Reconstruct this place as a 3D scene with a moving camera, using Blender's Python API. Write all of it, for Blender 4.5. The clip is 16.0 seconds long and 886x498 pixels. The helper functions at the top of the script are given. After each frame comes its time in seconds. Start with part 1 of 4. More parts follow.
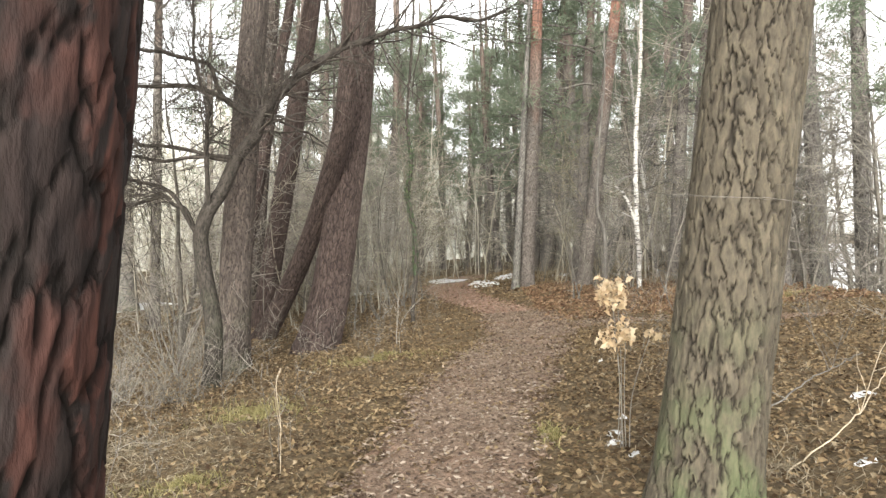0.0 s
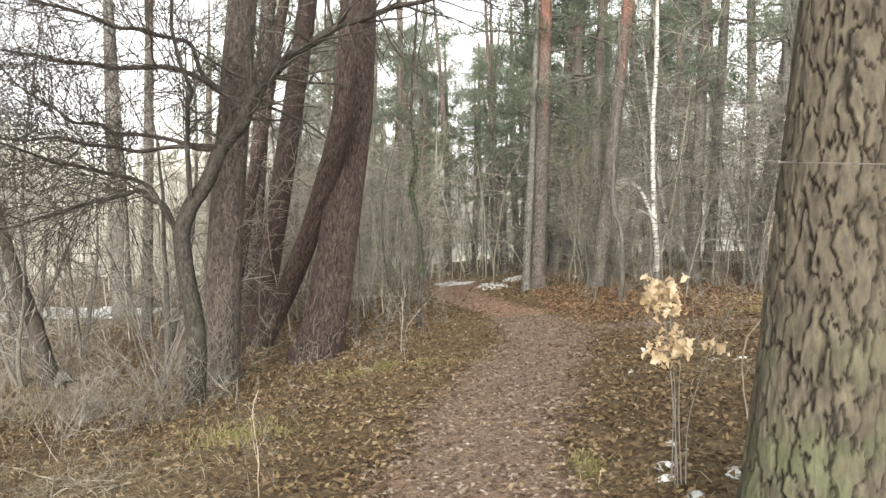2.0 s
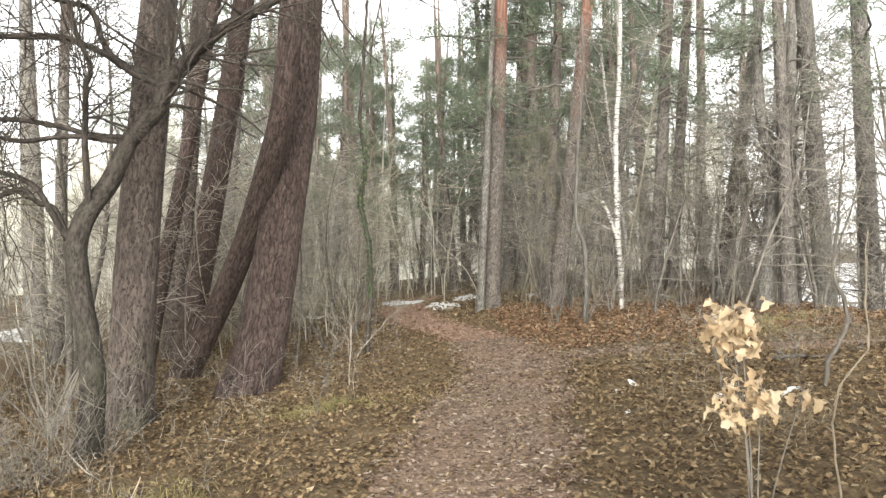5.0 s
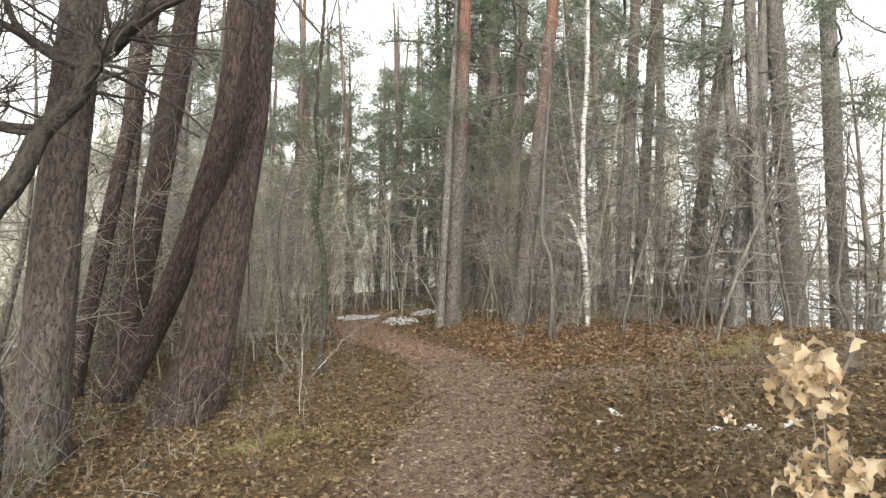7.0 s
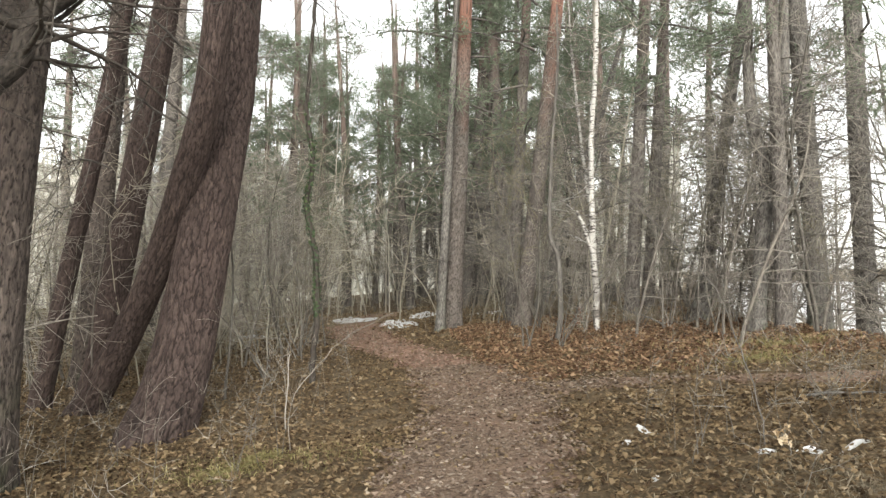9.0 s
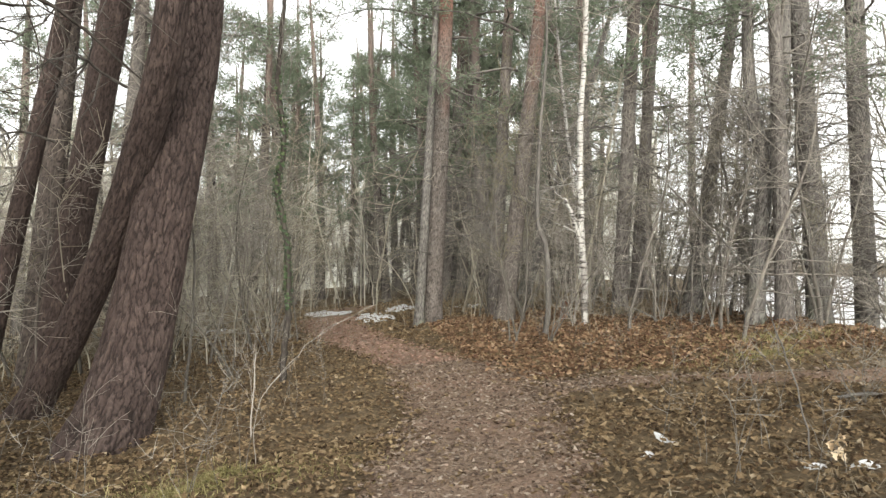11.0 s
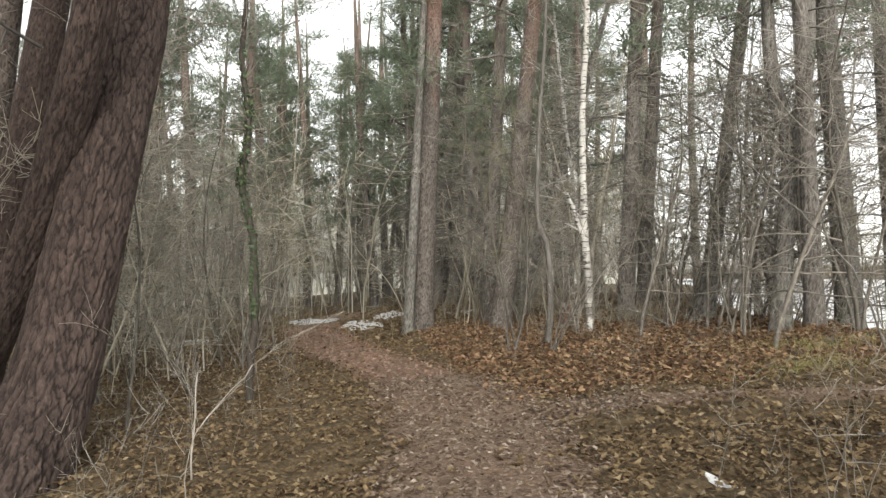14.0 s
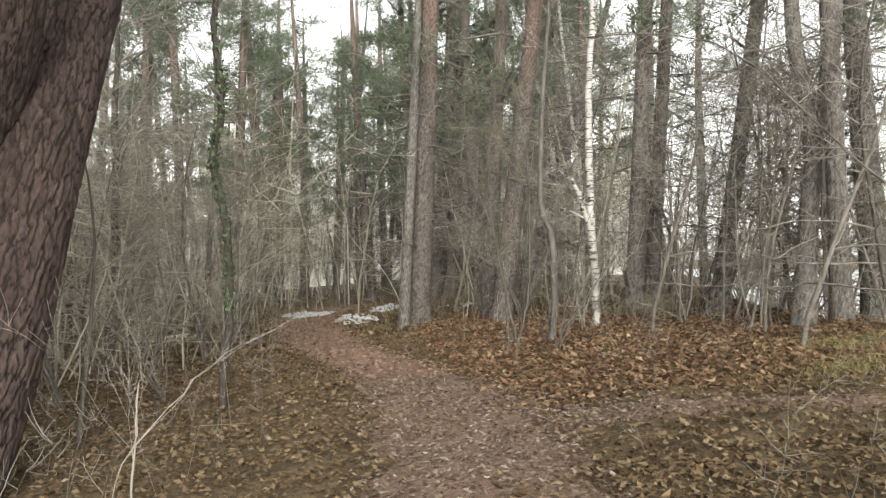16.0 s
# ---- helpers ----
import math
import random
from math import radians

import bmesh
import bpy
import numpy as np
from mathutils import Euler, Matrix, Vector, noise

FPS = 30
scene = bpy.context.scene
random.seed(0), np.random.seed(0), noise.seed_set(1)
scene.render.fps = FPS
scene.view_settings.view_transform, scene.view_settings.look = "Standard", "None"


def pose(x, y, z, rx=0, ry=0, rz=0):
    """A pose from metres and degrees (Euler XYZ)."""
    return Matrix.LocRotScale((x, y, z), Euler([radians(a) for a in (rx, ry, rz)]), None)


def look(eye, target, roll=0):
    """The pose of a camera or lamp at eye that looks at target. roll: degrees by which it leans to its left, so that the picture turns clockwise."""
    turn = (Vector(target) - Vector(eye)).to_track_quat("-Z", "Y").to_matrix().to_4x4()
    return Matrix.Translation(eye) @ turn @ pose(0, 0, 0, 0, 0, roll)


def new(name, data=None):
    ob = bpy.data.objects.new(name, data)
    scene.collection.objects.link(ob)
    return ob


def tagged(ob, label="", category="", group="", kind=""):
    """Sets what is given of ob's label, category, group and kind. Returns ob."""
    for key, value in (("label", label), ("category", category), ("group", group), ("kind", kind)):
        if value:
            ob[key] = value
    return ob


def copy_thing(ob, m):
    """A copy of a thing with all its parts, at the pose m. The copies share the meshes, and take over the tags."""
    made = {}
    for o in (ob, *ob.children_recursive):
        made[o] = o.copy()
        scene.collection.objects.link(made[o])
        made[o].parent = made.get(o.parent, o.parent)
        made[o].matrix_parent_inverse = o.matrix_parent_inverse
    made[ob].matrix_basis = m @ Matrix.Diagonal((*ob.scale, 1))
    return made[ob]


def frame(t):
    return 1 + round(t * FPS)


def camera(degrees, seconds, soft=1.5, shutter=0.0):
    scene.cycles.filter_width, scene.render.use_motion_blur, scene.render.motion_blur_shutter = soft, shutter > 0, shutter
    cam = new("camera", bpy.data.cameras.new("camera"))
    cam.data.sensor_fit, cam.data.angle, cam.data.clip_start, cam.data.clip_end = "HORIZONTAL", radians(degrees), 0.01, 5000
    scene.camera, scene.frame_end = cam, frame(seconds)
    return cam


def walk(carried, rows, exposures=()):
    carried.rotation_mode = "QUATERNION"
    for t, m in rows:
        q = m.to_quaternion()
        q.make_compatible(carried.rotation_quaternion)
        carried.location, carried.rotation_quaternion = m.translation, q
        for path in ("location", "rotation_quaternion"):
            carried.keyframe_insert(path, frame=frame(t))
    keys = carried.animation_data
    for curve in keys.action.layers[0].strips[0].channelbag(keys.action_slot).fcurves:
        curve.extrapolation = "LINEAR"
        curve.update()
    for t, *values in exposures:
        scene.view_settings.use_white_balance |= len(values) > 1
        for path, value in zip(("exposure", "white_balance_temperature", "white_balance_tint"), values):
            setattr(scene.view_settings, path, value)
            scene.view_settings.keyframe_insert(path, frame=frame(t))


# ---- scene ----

# ---------------------------------------------------------------- camera
cam = camera(63.3, 16.0, soft=1.4)
PATH = [
    (0, (1.227, -2.92, 1.476), (1.101, -0.924, 1.455), -0.7),
    (0.5, (1.246, -2.688, 1.451), (1.11, -0.693, 1.434), -1.1),
    (1, (1.236, -2.471, 1.44), (1.065, -0.479, 1.419), -1.0),
    (1.5, (1.164, -2.221, 1.439), (1.014, -0.226, 1.423), -1.0),
    (2, (1.125, -2.011, 1.419), (0.985, -0.016, 1.406), -1.1),
    (2.5, (1.122, -1.771, 1.42), (0.98, 0.224, 1.411), -1.7),
    (3, (1.056, -1.575, 1.407), (0.944, 0.422, 1.404), -1.8),
    (3.5, (0.956, -1.356, 1.42), (0.891, 0.643, 1.417), -1.8),
    (4, (0.949, -1.15, 1.399), (0.902, 0.849, 1.418), -1.9),
    (4.5, (0.947, -0.946, 1.414), (0.921, 1.054, 1.431), -1.9),
    (5, (0.891, -0.713, 1.395), (0.908, 1.287, 1.429), -0.9),
    (7.5, (0.816, 0.283, 1.42), (0.963, 2.276, 1.492), -0.5),
    (8, (0.841, 0.503, 1.414), (0.984, 2.497, 1.49), -0.5),
    (10.5, (0.776, 1.57, 1.328), (0.958, 3.561, 1.393), -0.1),
    (11, (0.76, 1.78, 1.324), (0.978, 3.767, 1.381), -0.3),
    (11.5, (0.822, 2.008, 1.321), (1.036, 3.996, 1.373), -0.9),
    (12, (0.845, 2.205, 1.307), (1.067, 4.191, 1.361), -1.0),
    (12.5, (0.833, 2.419, 1.307), (1.078, 4.403, 1.362), -0.6),
    (13, (0.856, 2.6, 1.285), (1.106, 4.583, 1.339), -0.8),
    (13.5, (0.917, 2.813, 1.288), (1.147, 4.798, 1.348), -1.1),
    (14, (0.919, 3.009, 1.261), (1.16, 4.993, 1.335), -0.8),
    (14.5, (0.926, 3.207, 1.278), (1.188, 5.188, 1.35), -0.4),
    (15, (1.008, 3.406, 1.263), (1.264, 5.389, 1.334), -0.7),
    (15.5, (1.081, 3.601, 1.275), (1.319, 5.586, 1.332), -1.2),
    (16, (1.095, 3.795, 1.268), (1.332, 5.78, 1.317), -0.9),
]
walk(cam, [(t, look(eye, target, roll)) for t, eye, target, roll in PATH],
     exposures=[(0, 2.06, 6650, 6), (0.6, 2.26, 6650, 6), (1.2, 2.18, 6650, 6), (2, 1.93, 6650, 6), (3, 1.92, 6650, 6), (5, 2.08, 6650, 6), (7.5, 1.7, 6650, 6), (11, 1.72, 6650, 6), (12, 1.71, 6650, 6), (14.5, 1.5, 6650, 6), (16, 1.66, 6650, 6)])

# ---------------------------------------------------------------- sky, sun
SUN_UP, SUN_TURN = radians(19), radians(182)
world = bpy.data.worlds.new("overcast_sky")
scene.world = world
world.use_nodes = True
wn, wl = world.node_tree.nodes, world.node_tree.links
sky = wn.new("ShaderNodeTexSky")
sky.sky_type, sky.sun_disc = "NISHITA", False
sky.sun_elevation, sky.sun_rotation = SUN_UP, SUN_TURN
sky.air_density, sky.dust_density, sky.ozone_density = 1.0, 1.0, 1.0
cloud = wn.new("ShaderNodeHueSaturation")
cloud.inputs["Saturation"].default_value = 0.10
wl.new(sky.outputs[0], cloud.inputs["Color"])
wl.new(cloud.outputs[0], wn["Background"].inputs[0])
wn["Background"].inputs[1].default_value = 0.13

sun = new("sun", bpy.data.lights.new("sun", "SUN"))
sun.data.energy, sun.data.angle, sun.data.color = 1.5, radians(45), (1.0, 0.97, 0.93)
sun_to = Vector((math.sin(SUN_TURN) * math.cos(SUN_UP), math.cos(SUN_TURN) * math.cos(SUN_UP), math.sin(SUN_UP)))
sun.matrix_world = look(sun_to * 60, (0, 0, 0))


# ---------------------------------------------------------------- materials
def material(name, rough=0.85):
    m = bpy.data.materials.new(name)
    m.use_nodes = True
    b = m.node_tree.nodes["Principled BSDF"]
    b.inputs["Roughness"].default_value = rough
    b.inputs["Specular IOR Level"].default_value = 0.25
    return m, m.node_tree.nodes, m.node_tree.links, b


def ramp(nodes, stops):
    r = nodes.new("ShaderNodeValToRGB")
    e = r.color_ramp.elements
    while len(e) < len(stops):
        e.new(0.5)
    for k, (at, c) in zip(e, stops):
        k.position, k.color = at, (*c, 1)
    return r


def mixer(nodes, links, fac, a, b):
    """Mixes two colours; fac, a and b are sockets or values."""
    m = nodes.new("ShaderNodeMix")
    m.data_type = "RGBA"
    for socket, v in ((m.inputs[0], fac), (m.inputs[6], a), (m.inputs[7], b)):
        if isinstance(v, bpy.types.NodeSocket):
            links.new(v, socket)
        else:
            socket.default_value = v if isinstance(v, float) else (*v, 1)
    return m.outputs[2]


def grain(nodes, links, scale, stretch=(1, 1, 1), detail=4.0):
    """Noise over the object's own metres."""
    tc, mp, n = nodes.new("ShaderNodeTexCoord"), nodes.new("ShaderNodeMapping"), nodes.new("ShaderNodeTexNoise")
    mp.inputs["Scale"].default_value = stretch
    n.inputs["Scale"].default_value, n.inputs["Detail"].default_value = scale, detail
    links.new(tc.outputs["Object"], mp.inputs[0])
    links.new(mp.outputs[0], n.inputs["Vector"])
    return n.outputs["Fac"]


def bumped(nodes, links, b, height, strength, distance):
    bp = nodes.new("ShaderNodeBump")
    bp.inputs["Strength"].default_value, bp.inputs["Distance"].default_value = strength, distance
    links.new(height, bp.inputs["Height"])
    links.new(bp.outputs[0], b.inputs["Normal"])


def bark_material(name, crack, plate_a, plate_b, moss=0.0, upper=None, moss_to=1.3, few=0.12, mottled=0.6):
    """Plated bark: the mesh carries how deep in a crack each spot lies and a value for each plate. The cracks are
    painted darker, bark tone and shade in one.
    """
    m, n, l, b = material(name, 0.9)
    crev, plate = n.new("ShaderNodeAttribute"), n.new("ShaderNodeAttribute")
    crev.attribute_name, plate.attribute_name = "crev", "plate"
    fine = grain(n, l, 38, (1, 1, 0.35), 6)
    wide = grain(n, l, 2.2, (1, 1, 0.5))
    mottle = grain(n, l, 11, (1, 1, 0.6), 5)
    pick = ramp(n, [(few, (0, 0, 0)), (0.9, (1, 1, 1))])
    l.new(plate.outputs["Fac"], pick.inputs[0])
    c = mixer(n, l, pick.outputs[0], plate_a, plate_b)
    r = ramp(n, [(0.3, (0.5, 0.5, 0.5)), (0.7, (1.4, 1.37, 1.3))])
    l.new(fine, r.inputs[0])
    mul = n.new("ShaderNodeMix")
    mul.data_type, mul.blend_type = "RGBA", "MULTIPLY"
    mul.inputs[0].default_value = 0.85
    l.new(c, mul.inputs[6])
    l.new(r.outputs[0], mul.inputs[7])
    c = mul.outputs[2]
    pale = tuple(min(1, v * 1.3) for v in plate_b)
    rp = ramp(n, [(0.52, (0, 0, 0)), (0.68, (mottled,) * 3)])
    l.new(mottle, rp.inputs[0])
    c = mixer(n, l, rp.outputs[0], c, pale)
    if upper:
        tc, sp = n.new("ShaderNodeTexCoord"), n.new("ShaderNodeSeparateXYZ")
        l.new(tc.outputs["Object"], sp.inputs[0])
        ad = n.new("ShaderNodeMath")
        ad.operation, ad.inputs[1].default_value = "MULTIPLY_ADD", 4.0
        l.new(wide, ad.inputs[0])
        l.new(sp.outputs["Z"], ad.inputs[2])
        ru = ramp(n, [(0.6, (0, 0, 0)), (0.85, (0.8, 0.8, 0.8))])
        dv = n.new("ShaderNodeMath")
        dv.operation, dv.inputs[1].default_value = "DIVIDE", 12.0
        l.new(ad.outputs[0], dv.inputs[0])
        l.new(dv.outputs[0], ru.inputs[0])
        c = mixer(n, l, ru.outputs[0], c, upper)
    if moss:
        tc, sp = n.new("ShaderNodeTexCoord"), n.new("ShaderNodeSeparateXYZ")
        l.new(tc.outputs["Object"], sp.inputs[0])
        mr = n.new("ShaderNodeMapRange")
        mr.inputs["From Min"].default_value, mr.inputs["From Max"].default_value = moss_to, 0.0
        l.new(sp.outputs["Z"], mr.inputs["Value"])
        rm = ramp(n, [(0.46, (0, 0, 0)), (0.62, (moss, moss, moss))])
        l.new(grain(n, l, 4.5, (1, 1, 0.7), 6), rm.inputs[0])
        pr = n.new("ShaderNodeMath")
        pr.operation = "MULTIPLY"
        l.new(mr.outputs[0], pr.inputs[0])
        l.new(rm.outputs[0], pr.inputs[1])
        c = mixer(n, l, pr.outputs[0], c, (0.10, 0.15, 0.055))
    # Cracks darkened by colour: darker bark plus the shade of the relief.
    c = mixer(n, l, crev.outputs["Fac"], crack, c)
    l.new(c, b.inputs["Base Color"])
    bumped(n, l, b, fine, 0.8, 0.015)
    return m


def plain_bark(name, a, c, scale=20, stretch=(1, 1, 0.25), spread=0.22):
    m, n, l, b = material(name, 0.9)
    r = ramp(n, [(0.3, a), (0.7, c)])
    g = grain(n, l, scale, stretch, 5)
    l.new(g, r.inputs[0])
    oi = n.new("ShaderNodeObjectInfo")
    rr = ramp(n, [(0.0, (1 - spread,) * 3), (1.0, (1 + spread,) * 3)])
    l.new(oi.outputs["Random"], rr.inputs[0])
    mul = n.new("ShaderNodeMix")
    mul.data_type, mul.blend_type = "RGBA", "MULTIPLY"
    mul.inputs[0].default_value = 1.0
    l.new(r.outputs[0], mul.inputs[6])
    l.new(rr.outputs[0], mul.inputs[7])
    l.new(mul.outputs[2], b.inputs["Base Color"])
    bumped(n, l, b, g, 0.4, 0.01)
    return m


def island_material(name, stops, rough=0.8, through_light=0.0):
    """Leaves, blades and needles: a colour for each loose piece."""
    m, n, l, b = material(name, rough)
    g = n.new("ShaderNodeNewGeometry")
    r = ramp(n, stops)
    l.new(g.outputs["Random Per Island"], r.inputs[0])
    l.new(r.outputs[0], b.inputs["Base Color"])
    b.inputs["Subsurface Weight"].default_value = 0.0
    if through_light:
        t, mx = n.new("ShaderNodeBsdfTranslucent"), n.new("ShaderNodeMixShader")
        mx.inputs[0].default_value = through_light
        l.new(r.outputs[0], t.inputs[0])
        l.new(b.outputs[0], mx.inputs[1])
        l.new(t.outputs[0], mx.inputs[2])
        l.new(mx.outputs[0], n["Material Output"].inputs[0])
    return m


def soil_material(name, stops, patch, grit):
    m, n, l, b = material(name, 0.95)
    r = ramp(n, stops)
    small = grain(n, l, grit, (1, 1, 1), 8)
    l.new(small, r.inputs[0])
    rw = ramp(n, [(0.42, (0, 0, 0)), (0.66, (0.75, 0.75, 0.75))])
    l.new(grain(n, l, 0.55, (1, 1, 1), 6), rw.inputs[0])
    c = mixer(n, l, rw.outputs[0], r.outputs[0], patch)
    v = n.new("ShaderNodeTexVoronoi")
    v.inputs["Scale"].default_value = grit * 1.6
    tc = n.new("ShaderNodeTexCoord")
    l.new(tc.outputs["Object"], v.inputs["Vector"])
    rv = ramp(n, [(0.0, (0.6, 0.6, 0.6)), (1.0, (1.35, 1.3, 1.25))])
    bw = n.new("ShaderNodeRGBToBW")
    l.new(v.outputs["Color"], bw.inputs[0])
    l.new(bw.outputs[0], rv.inputs[0])
    mul = n.new("ShaderNodeMix")
    mul.data_type, mul.blend_type = "RGBA", "MULTIPLY"
    mul.inputs[0].default_value = 0.8
    l.new(c, mul.inputs[6])
    l.new(rv.outputs[0], mul.inputs[7])
    l.new(mul.outputs[2], b.inputs["Base Color"])
    bumped(n, l, b, small, 0.7, 0.03)
    return m


M_GROUND = soil_material("forest_soil", [(0.25, (0.05, 0.035, 0.02)), (0.5, (0.115, 0.083, 0.049)), (0.75, (0.195, 0.147, 0.09))], (0.115, 0.084, 0.049), 26)
M_PATH = soil_material("trodden_path", [(0.25, (0.115, 0.08, 0.058)), (0.5, (0.205, 0.147, 0.108)), (0.78, (0.32, 0.245, 0.19))], (0.25, 0.16, 0.117), 34)
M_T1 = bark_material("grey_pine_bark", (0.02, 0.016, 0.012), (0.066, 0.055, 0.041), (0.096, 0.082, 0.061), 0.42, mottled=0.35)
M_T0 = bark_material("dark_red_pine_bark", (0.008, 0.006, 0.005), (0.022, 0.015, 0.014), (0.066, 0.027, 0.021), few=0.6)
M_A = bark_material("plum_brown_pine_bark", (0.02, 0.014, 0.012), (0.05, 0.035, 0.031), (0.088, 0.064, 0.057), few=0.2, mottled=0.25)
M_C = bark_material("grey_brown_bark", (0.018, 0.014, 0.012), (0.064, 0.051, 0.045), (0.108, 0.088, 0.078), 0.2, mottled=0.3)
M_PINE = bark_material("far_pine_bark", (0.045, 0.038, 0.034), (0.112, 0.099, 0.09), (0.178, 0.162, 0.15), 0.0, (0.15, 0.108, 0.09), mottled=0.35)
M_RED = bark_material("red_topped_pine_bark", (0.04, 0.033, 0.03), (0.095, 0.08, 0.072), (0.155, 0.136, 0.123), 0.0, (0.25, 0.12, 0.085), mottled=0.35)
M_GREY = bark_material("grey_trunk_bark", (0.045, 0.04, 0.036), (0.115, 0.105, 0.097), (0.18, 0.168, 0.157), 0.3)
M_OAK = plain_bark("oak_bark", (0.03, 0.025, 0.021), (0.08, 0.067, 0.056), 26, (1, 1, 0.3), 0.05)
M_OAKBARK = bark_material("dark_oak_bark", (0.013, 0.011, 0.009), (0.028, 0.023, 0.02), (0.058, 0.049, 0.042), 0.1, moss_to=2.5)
M_TWIG = plain_bark("grey_twigs", (0.16, 0.142, 0.121), (0.31, 0.28, 0.243), 14)
M_STEM = plain_bark("sapling_bark", (0.075, 0.066, 0.055), (0.175, 0.156, 0.132), 18, (1, 1, 0.3), 0.25)
M_PALE = plain_bark("pale_dry_stems", (0.24, 0.195, 0.14), (0.42, 0.35, 0.26), 18, (1, 1, 0.3), 0.25)
M_GREEN = plain_bark("greenish_stems", (0.105, 0.094, 0.058), (0.22, 0.198, 0.132), 14)
M_DEAD = plain_bark("dark_dead_wood", (0.085, 0.076, 0.067), (0.18, 0.163, 0.145), 16)
M_NEEDLE = island_material("pine_needles", [(0, (0.13, 0.155, 0.105)), (0.5, (0.17, 0.20, 0.14)), (1, (0.21, 0.235, 0.17))], 0.7, 0.5)
M_LITTER = island_material("fallen_leaves", [(0, (0.046, 0.027, 0.015)), (0.3, (0.13, 0.087, 0.048)), (0.72, (0.205, 0.145, 0.082)), (0.95, (0.26, 0.19, 0.112)), (1, (0.35, 0.28, 0.19))], 0.9, 0.15)
M_RUST = island_material("rusty_leaves", [(0, (0.08, 0.04, 0.025)), (0.4, (0.165, 0.094, 0.054)), (0.75, (0.255, 0.16, 0.094)), (1, (0.35, 0.245, 0.155))], 0.75, 0.15)
M_CHIP = island_material("path_leaf_bits", [(0, (0.06, 0.04, 0.03)), (0.3, (0.15, 0.102, 0.072)), (0.75, (0.25, 0.188, 0.143)), (1, (0.34, 0.28, 0.225))], 0.8, 0.1)
M_NEEDLEFALL = island_material("reddish_needle_fall", [(0, (0.17, 0.098, 0.072)), (0.5, (0.28, 0.172, 0.128)), (1, (0.39, 0.275, 0.22))], 0.9, 0.1)
M_GRASS = island_material("yellow_green_grass", [(0, (0.14, 0.125, 0.05)), (0.5, (0.25, 0.22, 0.095)), (1, (0.36, 0.31, 0.16))], 0.7, 0.25)
M_HAY = island_material("dry_grass", [(0, (0.13, 0.104, 0.07)), (0.5, (0.225, 0.184, 0.13)), (1, (0.33, 0.28, 0.205))], 0.8, 0.2)
M_IVY = island_material("ivy_leaves", [(0, (0.03, 0.05, 0.022)), (0.6, (0.055, 0.085, 0.035)), (1, (0.10, 0.13, 0.06))], 0.45)
# Thicket and far stems: paler than near twigs, with haze put into the colour.
M_THICK = island_material("haze_paled_thicket_stems", [(0, (0.24, 0.215, 0.165)), (0.6, (0.36, 0.325, 0.255)), (1, (0.46, 0.42, 0.34))], 0.95)
M_WOODS = island_material("haze_paled_wood_stems", [(0, (0.33, 0.305, 0.25)), (0.6, (0.42, 0.39, 0.325)), (1, (0.50, 0.47, 0.40))], 0.95)


def snow_material():
    m, n, l, b = material("old_snow", 0.6)
    r = ramp(n, [(0.3, (0.38, 0.37, 0.355)), (0.6, (0.74, 0.745, 0.76))])
    g = grain(n, l, 9, (1, 1, 1), 7)
    l.new(g, r.inputs[0])
    l.new(r.outputs[0], b.inputs["Base Color"])
    bumped(n, l, b, g, 0.5, 0.03)
    return m


def birch_material():
    m, n, l, b = material("birch_bark", 0.7)
    white = mixer(n, l, grain(n, l, 7, (1, 1, 2)), (0.30, 0.28, 0.255), (0.56, 0.535, 0.50))
    r = ramp(n, [(0.56, (0, 0, 0)), (0.62, (1, 1, 1))])
    l.new(grain(n, l, 6, (1, 1, 5), 5), r.inputs[0])
    c = mixer(n, l, r.outputs[0], white, (0.06, 0.05, 0.045))
    tc, sp, mr = n.new("ShaderNodeTexCoord"), n.new("ShaderNodeSeparateXYZ"), n.new("ShaderNodeMapRange")
    l.new(tc.outputs["Object"], sp.inputs[0])
    l.new(sp.outputs["Z"], mr.inputs["Value"])
    mr.inputs["From Min"].default_value, mr.inputs["From Max"].default_value = 1.6, 0.2
    rk = ramp(n, [(0.40, (0, 0, 0)), (0.5, (1, 1, 1))])
    l.new(grain(n, l, 9, (1, 1, 0.5), 4), rk.inputs[0])
    pr = n.new("ShaderNodeMath")
    pr.operation = "MULTIPLY"
    l.new(mr.outputs[0], pr.inputs[0])
    l.new(rk.outputs[0], pr.inputs[1])
    c = mixer(n, l, pr.outputs[0], c, (0.085, 0.07, 0.06))
    l.new(c, b.inputs["Base Color"])
    return m


M_SNOW, M_BIRCH = snow_material(), birch_material()


# ---------------------------------------------------------------- mesh helpers
def fast_mesh(name, verts, faces, smooth=True):
    """A mesh from arrays; all faces have the same number of corners."""
    verts, faces = np.asarray(verts, np.float32), np.asarray(faces, np.int32)
    me = bpy.data.meshes.new(name)
    k = faces.shape[1]
    me.vertices.add(len(verts))
    me.vertices.foreach_set("co", verts.ravel())
    me.loops.add(faces.size)
    me.loops.foreach_set("vertex_index", faces.ravel())
    me.polygons.add(len(faces))
    me.polygons.foreach_set("loop_start", np.arange(0, faces.size, k, dtype=np.int32))
    me.polygons.foreach_set("loop_total", np.full(len(faces), k, np.int32))
    me.polygons.foreach_set("use_smooth", np.full(len(faces), smooth, bool))
    me.update(calc_edges=True)
    return me


def part(name, me, mat, parent=None, label="", at=None):
    ob = new(name, me)
    if not me.materials:
        me.materials.append(mat)
    if parent:
        ob.parent = parent
    if at is not None:
        ob.location = at
    return tagged(ob, label) if label else ob


